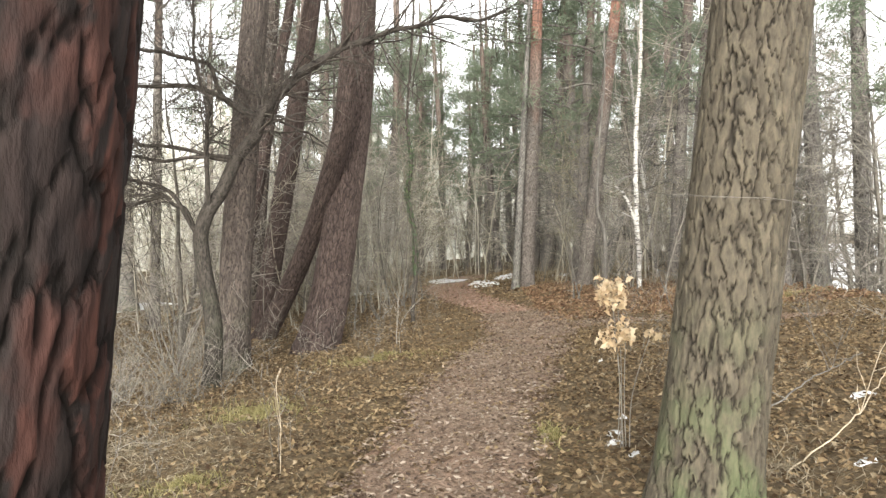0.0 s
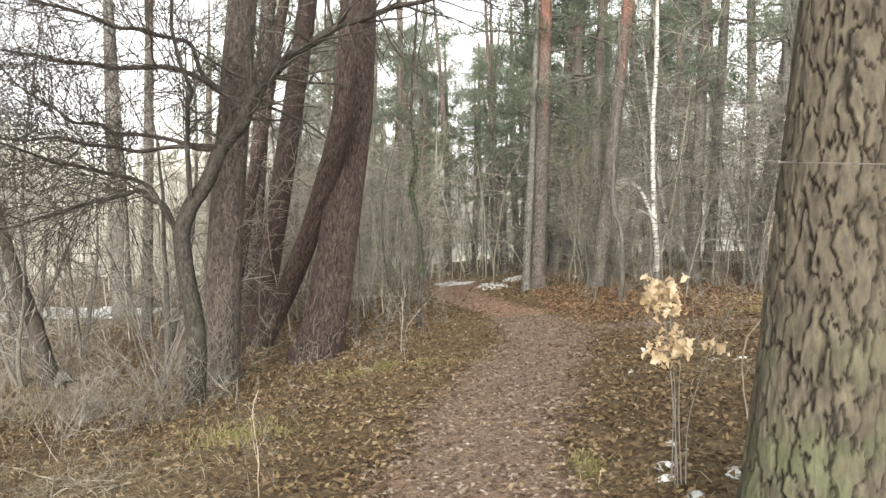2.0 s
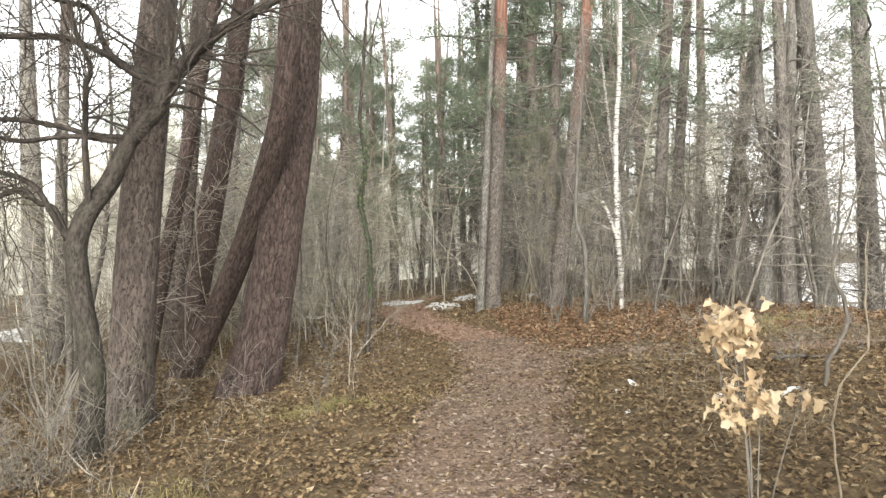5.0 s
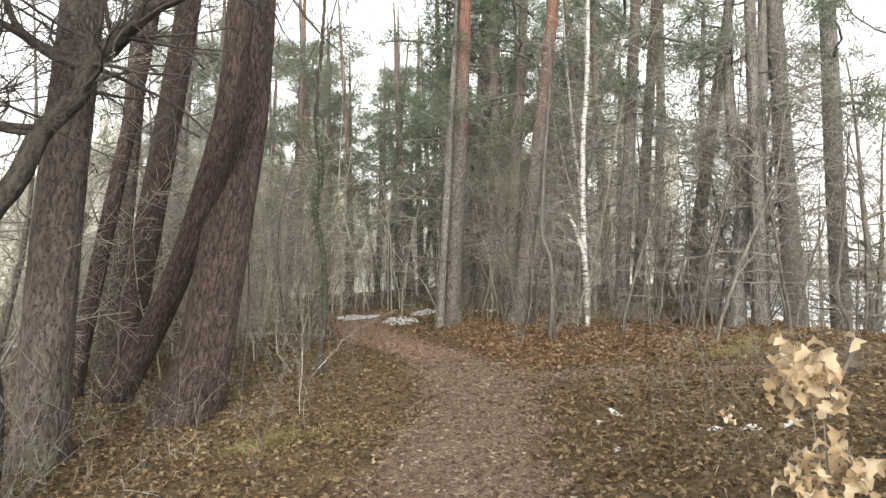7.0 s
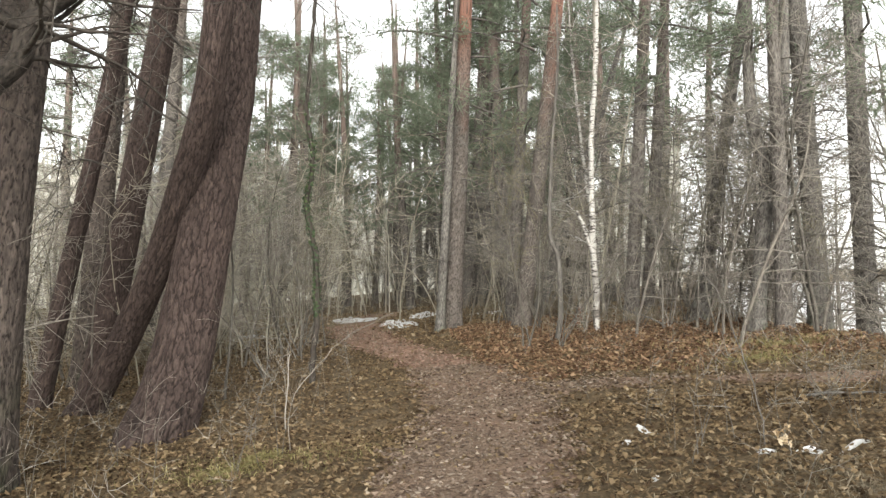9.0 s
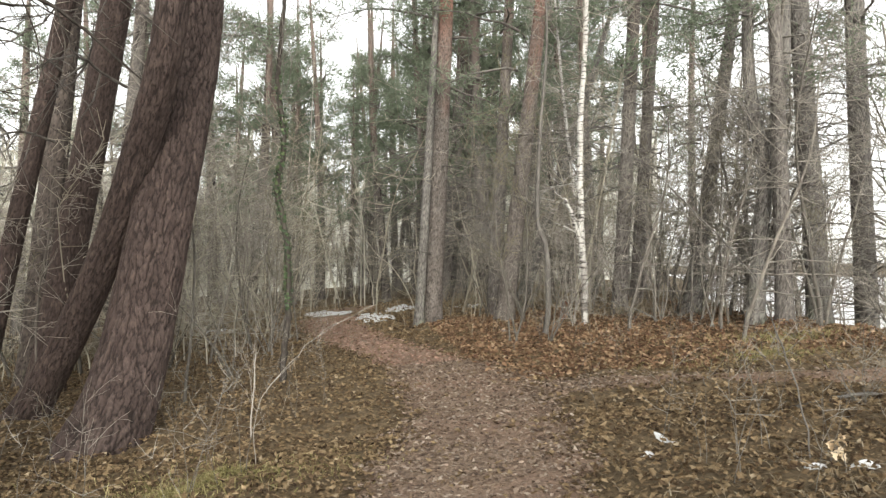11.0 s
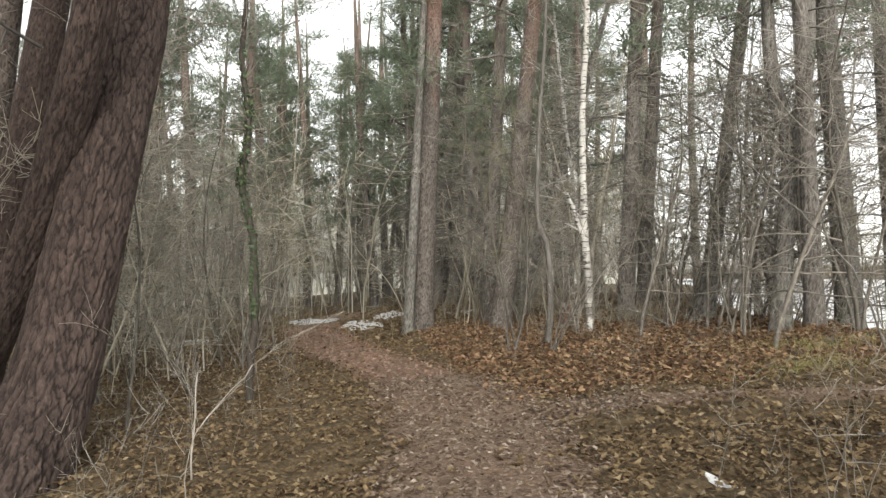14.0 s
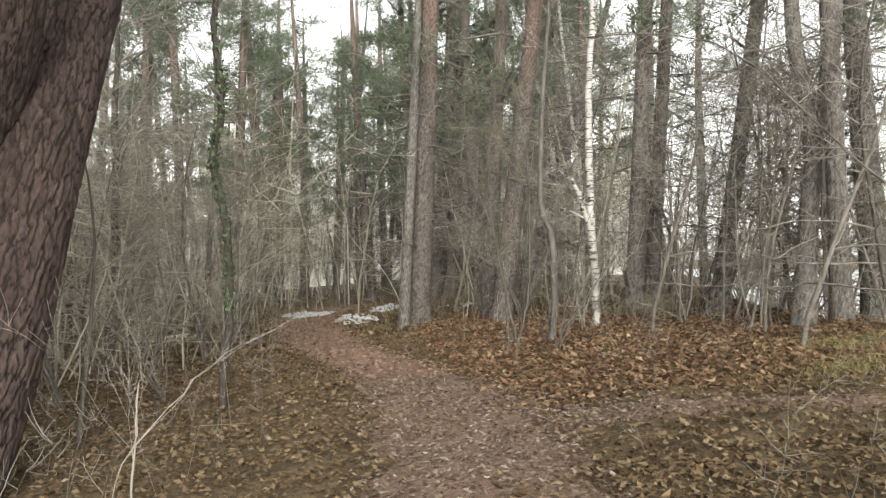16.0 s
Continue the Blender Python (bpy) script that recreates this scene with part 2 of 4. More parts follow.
class Tubes:
    """Collects tapered tubes, all made of quads, for one mesh."""

    def __init__(self):
        self.v, self.f, self.count = [], [], 0

    def add(self, pts, radii, sides):
        pts, radii = np.asarray(pts, float), np.asarray(radii, float)
        t = np.gradient(pts, axis=0)
        t /= np.linalg.norm(t, axis=1)[:, None] + 1e-9
        ref = np.array([0.31, 0.95, 0.05]) if abs(t[0] @ np.array([0.31, 0.95, 0.05])) < 0.9 else np.array([0.9, 0.1, 0.3])
        a = np.cross(ref, t)
        a /= np.linalg.norm(a, axis=1)[:, None] + 1e-9
        b = np.cross(t, a)
        ang = np.linspace(0, 2 * math.pi, sides, endpoint=False)
        ring = pts[:, None] + radii[:, None, None] * (np.cos(ang)[None, :, None] * a[:, None] + np.sin(ang)[None, :, None] * b[:, None])
        n = len(pts)
        i, j = np.meshgrid(np.arange(n - 1), np.arange(sides), indexing="ij")
        k = (j + 1) % sides
        q = np.stack([i * sides + j, i * sides + k, (i + 1) * sides + k, (i + 1) * sides + j], -1).reshape(-1, 4)
        self.v.append(ring.reshape(-1, 3))
        self.f.append(q + self.count)
        self.count += n * sides

    def mesh(self, name):
        return fast_mesh(name, np.concatenate(self.v), np.concatenate(self.f))


def smooth_line(pts, step):
    """A rounded line through the points, at about even steps."""
    p = np.asarray(pts, float)
    p = np.vstack([2 * p[0] - p[1], p, 2 * p[-1] - p[-2]])
    out = []
    for i in range(1, len(p) - 2):
        m = max(2, int(np.linalg.norm(p[i + 1] - p[i]) / step))
        for u in np.linspace(0, 1, m, endpoint=False):
            out.append(0.5 * (2 * p[i] + (p[i + 1] - p[i - 1]) * u + (2 * p[i - 1] - 5 * p[i] + 4 * p[i + 1] - p[i + 2]) * u * u
                              + (3 * p[i] - p[i - 1] - 3 * p[i + 1] + p[i + 2]) * u ** 3))
    out.append(p[-2])
    return np.array(out)


def twigs(tubes, rng, p, d, length, r, depth, droop=0.0, spread=0.8, rate=6.0, thin=0.0016):
    """A wandering branch with side branches, down to thin twigs."""
    n = 3 if depth <= 0 else min(10, max(4, int(length / 0.2)))
    pts, d = [np.array(p, float)], np.array(d, float)
    for _ in range(n):
        d = d + rng.normal(0, 0.13, 3) + np.array([0, 0, droop])
        d /= np.linalg.norm(d)
        pts.append(pts[-1] + d * length / n)
    pts = np.array(pts)
    radii = r + (max(thin, r * 0.25) - r) * np.linspace(0, 1, n + 1)
    tubes.add(pts, radii, 6 if r > 0.02 else 4 if r > 0.006 else 3)
    if depth <= 0:
        return
    for _ in range(max(2, int(rate * length ** 0.6))):
        u = rng.uniform(0.22, 1.0)
        i = min(n - 1, int(u * n))
        along = pts[i + 1] - pts[i]
        along /= np.linalg.norm(along)
        side = rng.normal(0, 1, 3)
        side -= along * (side @ along)
        side /= np.linalg.norm(side) + 1e-9
        way = along * (1 - spread * 0.45) + side * spread * rng.uniform(0.6, 1.1)
        twigs(tubes, rng, pts[i], way / np.linalg.norm(way), length * rng.uniform(0.28, 0.58), max(thin, radii[i] * 0.5), depth - 1, droop, spread, rate, thin)


def bark_mesh(name, pts, radii, sides, fine, fine_to, cell, depth, flare=0.25, seed=1, crack=0.12, root=0.4, warp=0.0):
    """A trunk along a line, its bark broken into upright plates with cracks between them."""
    pts = np.asarray(pts, float)
    if root:
        pts = np.vstack([pts[0] - (pts[1] - pts[0]) / np.linalg.norm(pts[1] - pts[0]) * root, pts])
    line = smooth_line(pts, 0.02)
    s = np.r_[0, np.cumsum(np.linalg.norm(np.diff(line, axis=0), axis=1))]
    total = s[-1]
    fine_to = fine_to + root
    at = np.r_[np.arange(0, min(fine_to, total), fine), np.arange(min(fine_to, total), total, max(fine, 0.25)), total]
    at = np.unique(at.round(5))
    c = np.stack([np.interp(at, s, line[:, k]) for k in range(3)], -1)
    R = np.interp(at, np.linspace(0, total, len(radii)), radii)
    t = np.gradient(c, axis=0)
    t /= np.linalg.norm(t, axis=1)[:, None]
    a = np.cross(np.array([0.05, 1.0, 0.1]), t)
    a /= np.linalg.norm(a, axis=1)[:, None]
    b = np.cross(t, a)
    rng = np.random.default_rng(seed)
    th = np.linspace(0, 2 * math.pi, sides, endpoint=False)
    cols = max(6, round(2 * math.pi * float(np.mean(radii[:2])) / cell[0]))
    S, TH = np.meshgrid(at, th, indexing="ij")
    u = TH / (2 * math.pi) * cols + 0.16 * np.sin(S * 5.3 + 2 * TH) + 0.12 * np.sin(S * 13.1 + 3 * TH + 1) + 0.05 * np.sin(S * 47 + 7 * TH) + 0.03 * np.sin(S * 111 + 11 * TH)
    u = u + warp * (0.26 * np.sin(S * 9.7 + 4 * TH + seed) + 0.2 * np.sin(S * 23 - 5 * TH) + 0.12 * np.sin(S * 41 + 9 * TH + 2) + 0.07 * np.sin(S * 83 - 13 * TH))
    v = S / cell[1] + 0.35 * np.sin(3 * TH + S * 2.1) + 0.2 * np.sin(9 * TH + S * 7) + 0.12 * np.sin(23 * TH) + 0.08 * np.sin(61 * TH + S * 9)
    tall = 0.4 * cell[1] / cell[0]

    def plates(u, v, cols, rows):
        """Distance from the cracks of a field of jittered cells, and a value for each cell."""
        ju, jv, tone = rng.uniform(-0.36, 0.36, (cols, rows)), rng.uniform(-0.42, 0.42, (cols, rows)), rng.uniform(0, 1, (cols, rows))
        iu, iv = np.floor(u).astype(int), np.floor(v).astype(int)
        f1, f2, own = np.full(u.shape, 9.0), np.full(u.shape, 9.0), np.zeros(u.shape)
        for dv in (-1, 0, 1):
            for du in (-2, -1, 0, 1, 2):
                r_ = iv + dv
                k, m = (iu + du) % cols, (r_ + 2) % rows
                x = iu + du + 0.5 + ju[k, m] + 0.5 * (r_ % 2)
                y = r_ + 0.5 + jv[k, m]
                d = np.maximum(np.abs(u - x), np.abs(v - y) * tall) * 0.45 + np.hypot(u - x, (v - y) * tall) * 0.5
                closer = d < f1
                f2 = np.where(closer, f1, np.minimum(f2, d))
                own = np.where(closer, tone[k, m], own)
                f1 = np.minimum(f1, d)
        return f2 - f1, own

    gap, own = plates(u, v, cols, int(total / cell[1]) + 6)
    gap2, own2 = plates(u * 2 + 0.3 * np.sin(v * 5), v * 2.2, cols * 2, int(total * 2.2 / cell[1]) + 8)
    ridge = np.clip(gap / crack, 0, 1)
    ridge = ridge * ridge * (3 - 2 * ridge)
    small = np.clip(gap2 / 0.08, 0, 1)
    rough = 0.10 * np.sin(u * 9 + v * 4) * np.sin(v * 11 - u * 3) + 0.25 * (own2 - 0.5)
    lift = depth * (ridge * (0.7 + 0.45 * own) + (0.55 * rough + 0.10 * small) * ridge - 0.5)
    base = R[:, None] * (1 + flare * np.exp(-np.clip(S - root, 0, None) / 0.28) * (1 + 0.35 * np.sin(5 * TH + seed)) + 0.03 * np.sin(2 * TH + S * 0.7 + seed) + 0.02 * np.sin(3 * TH - S * 1.3))
    rad = base + lift * np.clip(R / R[0], 0.3, 1)[:, None]
    V = c[:, None] + rad[..., None] * (np.cos(TH)[..., None] * a[:, None] + np.sin(TH)[..., None] * b[:, None])
    n = len(at)
    i, j = np.meshgrid(np.arange(n - 1), np.arange(sides), indexing="ij")
    k = (j + 1) % sides
    F = np.stack([i * sides + j, i * sides + k, (i + 1) * sides + k, (i + 1) * sides + j], -1).reshape(-1, 4)
    me = fast_mesh(name, V.reshape(-1, 3), F)
    # crev falls to 0 in the cracks and steers their painted darkening
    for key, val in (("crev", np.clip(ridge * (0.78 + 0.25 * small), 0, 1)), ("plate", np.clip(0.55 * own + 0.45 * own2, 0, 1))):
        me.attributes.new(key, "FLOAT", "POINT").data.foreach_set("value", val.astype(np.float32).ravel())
    return me


# ---------------------------------------------------------------- lie of the land
PATH_Y = np.array([-12, -5, 1.5, 3.3, 6.0, 8.2, 10.0, 11.7, 13.5, 16.5, 21, 25, 30, 45])
PATH_X = np.array([0.8, 0.9, 0.90, 1.0, 1.38, 1.83, 1.95, 1.75, 1.34, 0.55, -0.15, -0.3, 0.6, 3.0])
PATH_W = np.array([1.3, 1.3, 1.25, 1.35, 1.55, 1.55, 1.6, 1.4, 1.15, 1.35, 1.6, 1.8, 1.8, 1.6])
SIDE_X = np.array([2.2, 3.2, 4.2, 5.2, 7.0, 9.0])
SIDE_Y = np.array([9.3, 9.35, 9.15, 8.65, 8.0, 7.4])


def wave(x, y, size, seed):
    k = 2 * math.pi / size
    return (np.sin(k * (x + 0.37 * y) + seed) + np.sin(k * (0.83 * y - 0.45 * x) * 1.31 + 2.1 * seed) + np.sin(k * (0.7 * x - 0.9 * y) * 1.83 + 0.7 * seed)) / 3


def on_path(x, y):
    """1 on the trodden line, falling to 0 over its ragged edges."""
    c, w = np.interp(y, PATH_Y, PATH_X), np.interp(y, PATH_Y, PATH_W)
    edge = 0.16 * wave(x, y, 1.3, 3) + 0.14 * wave(x, y, 0.45, 5)
    a = np.clip((1.12 + edge - np.abs(x - c) / (w / 2)) / 0.45, 0, 1)
    sy = np.interp(x, SIDE_X, SIDE_Y)
    b = np.clip((1.12 + edge - np.abs(y - sy) / 0.36) / 0.35, 0, 1) * np.clip((x - 2.0) / 0.5, 0, 1) * np.clip((9 - x) / 1.5, 0, 1)
    return np.maximum(a, 0.85 * b)


def land(x, y):
    """Height of the ground: it climbs gently from one side to the other, then falls to the frozen lake."""
    x, y = np.asarray(x, float), np.asarray(y, float)
    z = 0.07 * (np.clip(x, -9, 8) - 1.9)
    drop = np.clip((x - 7.8 - np.clip(0.42 * (y - 15.5), 0, 60)) / 4.0, 0, 1)
    z = z - 3.1 * drop * drop * (3 - 2 * drop)
    shore = np.clip((x - 165) / 40, 0, 1)
    z = z + 6.0 * shore
    near = np.clip(1.6 - np.hypot(x - 1, y - 6) / 40, 0.2, 1)
    bumps = 0.05 * wave(x, y, 2.3, 1) + 0.035 * wave(x, y, 0.8, 2) + 0.028 * wave(x, y, 0.43, 4)
    return z + bumps * near * (1 - 0.9 * on_path(x, y)) - 0.02 * on_path(x, y)


def spread_axis(lo, hi, fine, far_lo, far_hi):
    mid = np.arange(lo, hi + fine / 2, fine)
    def tail(start, end):
        out, step, p = [], fine * 1.3, start
        while abs(p - start) < abs(end - start):
            p += math.copysign(step, end - start)
            step *= 1.22
            out.append(p)
        return out
    return np.array(sorted(tail(mid[0], far_lo)) + mid.tolist() + tail(mid[-1], far_hi))


def sheet(name, xs, ys, zfun):
    X, Y = np.meshgrid(xs, ys, indexing="ij")
    Z = zfun(X, Y)
    n, m = X.shape
    i, j = np.meshgrid(np.arange(n - 1), np.arange(m - 1), indexing="ij")
    F = np.stack([i * m + j, (i + 1) * m + j, (i + 1) * m + j + 1, i * m + j + 1], -1).reshape(-1, 4)
    return fast_mesh(name, np.stack([X, Y, Z], -1).reshape(-1, 3), F)


ground = part("ground", sheet("ground", spread_axis(-9, 10, 0.1, -420, 420), spread_axis(-4, 26, 0.1, -380, 460), land), M_GROUND)
tagged(ground, "brown forest floor of soil and leaf litter", "ground", kind="structure")


def path_sheet():
    """The trodden strip: a little proud in the middle, its edges dipping under the litter."""
    ys, us = np.arange(-10, 30, 0.07), np.linspace(-1, 1, 31)
    Y, U = np.meshgrid(ys, us, indexing="ij")
    X = np.interp(Y, PATH_Y, PATH_X) + U * np.interp(Y, PATH_Y, PATH_W) * 0.66
    Z = land(X, Y) + 0.055 * on_path(X, Y) - 0.022 + 0.008 * wave(X, Y, 0.21, 7) + 0.004 * wave(X, Y, 0.09, 9)
    n, m = X.shape
    i, j = np.meshgrid(np.arange(n - 1), np.arange(m - 1), indexing="ij")
    F = np.stack([i * m + j, i * m + j + 1, (i + 1) * m + j + 1, (i + 1) * m + j], -1).reshape(-1, 4)
    return fast_mesh("path", np.stack([X, Y, Z], -1).reshape(-1, 3), F)


def side_sheet():
    xs, us = np.arange(2.0, 9, 0.07), np.linspace(-1, 1, 17)
    X, U = np.meshgrid(xs, us, indexing="ij")
    Y = np.interp(X, SIDE_X, SIDE_Y) + U * 0.5
    Z = land(X, Y) + 0.05 * on_path(X, Y) - 0.026 + 0.007 * wave(X, Y, 0.21, 7)
    n, m = X.shape
    i, j = np.meshgrid(np.arange(n - 1), np.arange(m - 1), indexing="ij")
    F = np.stack([i * m + j, (i + 1) * m + j, (i + 1) * m + j + 1, i * m + j + 1], -1).reshape(-1, 4)
    return fast_mesh("path", np.stack([X, Y, Z], -1).reshape(-1, 3), F)


tagged(part("path", path_sheet(), M_PATH), "trodden pinkish-brown earth footpath strewn with leaf bits", "path", kind="structure")
tagged(part("path", side_sheet(), M_PATH), "narrow trodden side trail branching off the footpath", "path", kind="structure")
ice = part("water", sheet("water", np.linspace(9.0, 180, 60), np.linspace(-150, 420, 80), lambda x, y: -2.0 + 0.01 * wave(x, y, 9, 2)), M_SNOW)
tagged(ice, "frozen lake covered in white snow behind the trees", "lake", kind="structure")


# ---------------------------------------------------------------- trees
def rooted(name, x, y, label, category, group="", sink=0.06):
    e = new(name)
    e.empty_display_size = 0.2
    e.location = (x, y, float(land(x, y)) - sink)
    return tagged(e, label, category, group)


def tuft_mesh(name, spots, rng, blades, size, width, up=0.35):
    """Needle tufts: thin blades that radiate from each spot."""
    spots = np.asarray(spots)
    n = len(spots)
    w = rng.normal(0, 1, (n, blades, 3)) + np.array([0, 0, up])
    w /= np.linalg.norm(w, axis=2)[..., None]
    side = np.cross(w, rng.normal(0, 1, (n, blades, 3)))
    side /= np.linalg.norm(side, axis=2)[..., None] + 1e-9
    L = size * rng.uniform(0.6, 1.2, (n, blades, 1))
    p = spots[:, None] + rng.normal(0, size * 0.35, (n, blades, 3))
    V = np.stack([p - side * width, p + side * width, p + w * L], 2).reshape(-1, 3)
    F = np.arange(len(V)).reshape(-1, 3)
    return fast_mesh(name, V, F, False)


def pine_top(seed, lo, hi, reach, limbs, tufts, blades=8, size=0.24, width=0.016, dead=16, lean=0.0):
    """Limbs and needles of a pine from height lo to hi: two meshes. Needles stand in flat sprays along the outer half of each limb."""
    rng = np.random.default_rng(seed)
    tubes, spots = Tubes(), []
    for k in range(limbs + dead):
        bare = k >= limbs
        u = rng.uniform(0, 1)
        z = lo * rng.uniform(0.3, 1.0) if bare else lo + (hi - lo) * u
        far = reach * (rng.uniform(0.3, 0.75) if bare else (1.1 - 0.75 * u) * rng.uniform(0.6, 1.15))
        a = rng.uniform(0, 2 * math.pi)
        p, d = np.array([lean * z, 0, z]), np.array([math.cos(a), math.sin(a), rng.uniform(-0.15, 0.35)])
        pts = [p]
        for _ in range(5):
            d = d + rng.normal(0, 0.18, 3) + np.array([0, 0, 0.02 if not bare else -0.07])
            d /= np.linalg.norm(d)
            pts.append(pts[-1] + d * far / 5)
        pts = np.array(pts)
        tubes.add(pts, np.linspace(0.04 if not bare else 0.018, 0.006, 6), 4)
        for _ in range(5):
            i = rng.integers(1, 6)
            way = d + rng.normal(0, 0.8, 3) * np.array([1, 1, 0.6])
            way /= np.linalg.norm(way)
            end = pts[i] + way * far * rng.uniform(0.2, 0.42)
            tubes.add(np.array([pts[i], (pts[i] + end) / 2 + rng.normal(0, 0.05, 3), end]), [0.011, 0.008, 0.004], 3)
            if bare:
                for _ in range(2):
                    mid = pts[i] + (end - pts[i]) * rng.uniform(0.3, 0.9)
                    tubes.add(np.array([mid, mid + (way + rng.normal(0, 0.7, 3)) * far * 0.16]), [0.006, 0.003], 3)
            else:
                for _ in range(tufts // 5):
                    spots.append(pts[i] + (end - pts[i]) * rng.uniform(0.35, 1.15) + rng.normal(0, 1, 3) * np.array([0.2, 0.2, 0.09]))
        if not bare:
            for _ in range(tufts // 3):
                spots.append(pts[rng.integers(3, 6)] + rng.normal(0, 1, 3) * np.array([0.26, 0.26, 0.1]))
    return tubes.mesh("limbs"), tuft_mesh("needles", spots, rng, blades, size, width)


TOP_HIGH = pine_top(11, 8.0, 14.5, 2.2, 11, 22, dead=5)
TOP_MID = pine_top(12, 4.6, 13.0, 2.9, 20, 28)
TOP_LOW = pine_top(13, 3.8, 11.5, 2.9, 20, 28)
TOP_THIN = pine_top(14, 5.0, 13.5, 2.7, 16, 28, dead=13)


def pine(x, y, lean, r, height, mat, label, sides=48, fine=0.05, fine_to=7, cell=(0.055, 0.15), depth=0.016, flare=0.28, seed=1, top=None, lean_y=0.0, pts=None, turn=0.0, group="", crack=0.16, warp=0.4):
    tree = rooted("pine_tree", x, y, label, "pine tree", group)
    line = pts or [(0, 0, 0), (lean * 2.2, lean_y * 2.2, 2.2), (lean * 5.5, lean_y * 5.5, 5.5), (lean * 9 * 0.97, lean_y * 9, 9), (lean * height * 0.9, lean_y * height * 0.9, height)]
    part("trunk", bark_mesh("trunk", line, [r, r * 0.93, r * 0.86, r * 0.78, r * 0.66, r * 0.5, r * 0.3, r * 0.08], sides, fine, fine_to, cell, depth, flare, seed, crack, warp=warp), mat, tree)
    if pts:
        lean, lean_y = pts[-1][0] / pts[-1][2], pts[-1][1] / pts[-1][2]
        top = top or TOP_HIGH
    if top:
        for name, me, m in (("limbwork", top[0], M_DEAD), ("foliage", top[1], M_NEEDLE)):
            ob = part(name, me, m, tree, "green pine needles" if name == "foliage" else "")
            tagged(ob, kind="stuff")
            k = height / 15
            ob.matrix_basis = Matrix.Translation((lean * 0.0, 0, 0)) @ Matrix(((k, 0, lean * k, 0), (0, k, lean_y * k, 0), (0, 0, k, 0), (0, 0, 0, 1))) @ pose(0, 0, 0, 0, 0, turn)
    return tree


# the two trunks beside the path at the start
pine(0.49, -2.18, 0.107, 0.165, 13, M_T0, "dark red-black pine with wet flaking bark", 180, 0.012, 3.0, (0.055, 0.12), 0.012, 0.2, 3, TOP_HIGH, turn=40, crack=0.2, warp=0.3)
pine(2.36, 1.0, 0.118, 0.265, 15, M_T1, "thick grey-tan pine with deep plated bark, mossy at the foot", 270, 0.0095, 3.4, (0.066, 0.24), 0.024, 0.22, 5, TOP_HIGH, turn=120, crack=0.18, warp=0.5)
# the leaning group
pine(-1.60, 8.58, 0, 0.325, 15, M_A, "large leaning plum-brown pine with plated bark", 250, 0.018, 5.8, (0.058, 0.24), 0.024, 0.2, 7,
     pts=[(0, 0, 0), (0.10, 0.42, 0.6), (0.17, 0.72, 1.29), (0.26, 1.05, 2.29), (0.35, 1.4, 3.3), (0.42, 1.75, 4.3), (0.5, 2.1, 6.3), (0.6, 2.5, 9), (0.9, 2.9, 15)], group="leaning pines", crack=0.28)
pine(-3.1, 10.5, 0, 0.19, 14, M_A, "strongly slanting brown pine with an elbow high up", 150, 0.02, 6, (0.055, 0.23), 0.018, 0.25, 9,
     pts=[(0, 0, 0), (0.62, -0.33, 1.0), (1.16, -0.7, 2.0), (1.58, -1.05, 3.0), (1.86, -1.3, 3.8), (2.0, -1.42, 4.6), (2.15, -1.55, 6), (2.5, -1.4, 9), (3.0, -1.2, 13)], group="leaning pines", crack=0.28)
pine(-3.74, 12.5, 0.189, 0.235, 15, M_A, "leaning brown pine in a clump", 110, 0.024, 6.5, (0.046, 0.16), 0.016, 0.3, 10, TOP_HIGH, turn=200, lean_y=-0.05, group="leaning pines")
pine(-2.30, 6.7, 0.06, 0.215, 14, M_C, "straight grey-brown trunk with fine ridged bark", 150, 0.018, 5, (0.052, 0.22), 0.016, 0.25, 12,
     pts=[(0, 0, 0), (0.10, 0.06, 2), (0.26, 0.12, 4), (0.45, 0.2, 6.5), (0.9, 0.3, 14)], group="leaning pines")
pine(-4.38, 13.6, 0.09, 0.21, 15, M_C, "grey-brown trunk behind the leaning pines", 64, 0.03, 7, (0.05, 0.13), 0.016, 0.3, 13, TOP_HIGH, turn=300, group="leaning pines")
pine(-3.9, 11.0, 0.2, 0.13, 12, M_A, "slim slanting brown trunk in the clump", 64, 0.03, 6, (0.05, 0.13), 0.014, 0.3, 14, TOP_HIGH, turn=30, group="leaning pines")
pine(-6.87, 14.0, 0.031, 0.125, 14, M_PINE, "slender dark pine among brush", 40, 0.05, 7, (0.05, 0.13), 0.012, 0.3, 15, TOP_HIGH, turn=77)
pine(-11.2, 21.1, -0.03, 0.33, 15, M_GREY, "thick pale grey trunk among brush", 40, 0.06, 9, (0.07, 0.2), 0.018, 0.3, 16)
# the stand beyond the bend
pine(2.36, 18.8, 0.05, 0.22, 15.5, M_RED, "tall dark pine beside the bend of the path", 72, 0.03, 8, (0.055, 0.14), 0.018, 0.4, 17, TOP_THIN, turn=15, group="pines beyond the bend")
pine(2.02, 18.5, 0.06, 0.11, 11, M_GREY, "thin grey trunk grown against a pine", 40, 0.05, 7, (0.05, 0.13), 0.01, 0.35, 18, group="pines beyond the bend")
pine(3.96, 18.1, 0.126, 0.20, 15.5, M_RED, "leaning pine with an orange-red upper trunk", 72, 0.03, 8, (0.055, 0.14), 0.018, 0.35, 19, TOP_THIN, turn=200, group="pines beyond the bend")
pine(3.97, 19.6, 0.061, 0.17, 15, M_PINE, "tall slim pine with reddish bark", 56, 0.04, 8, (0.055, 0.14), 0.016, 0.3, 20, TOP_THIN, turn=100, group="pines beyond the bend")
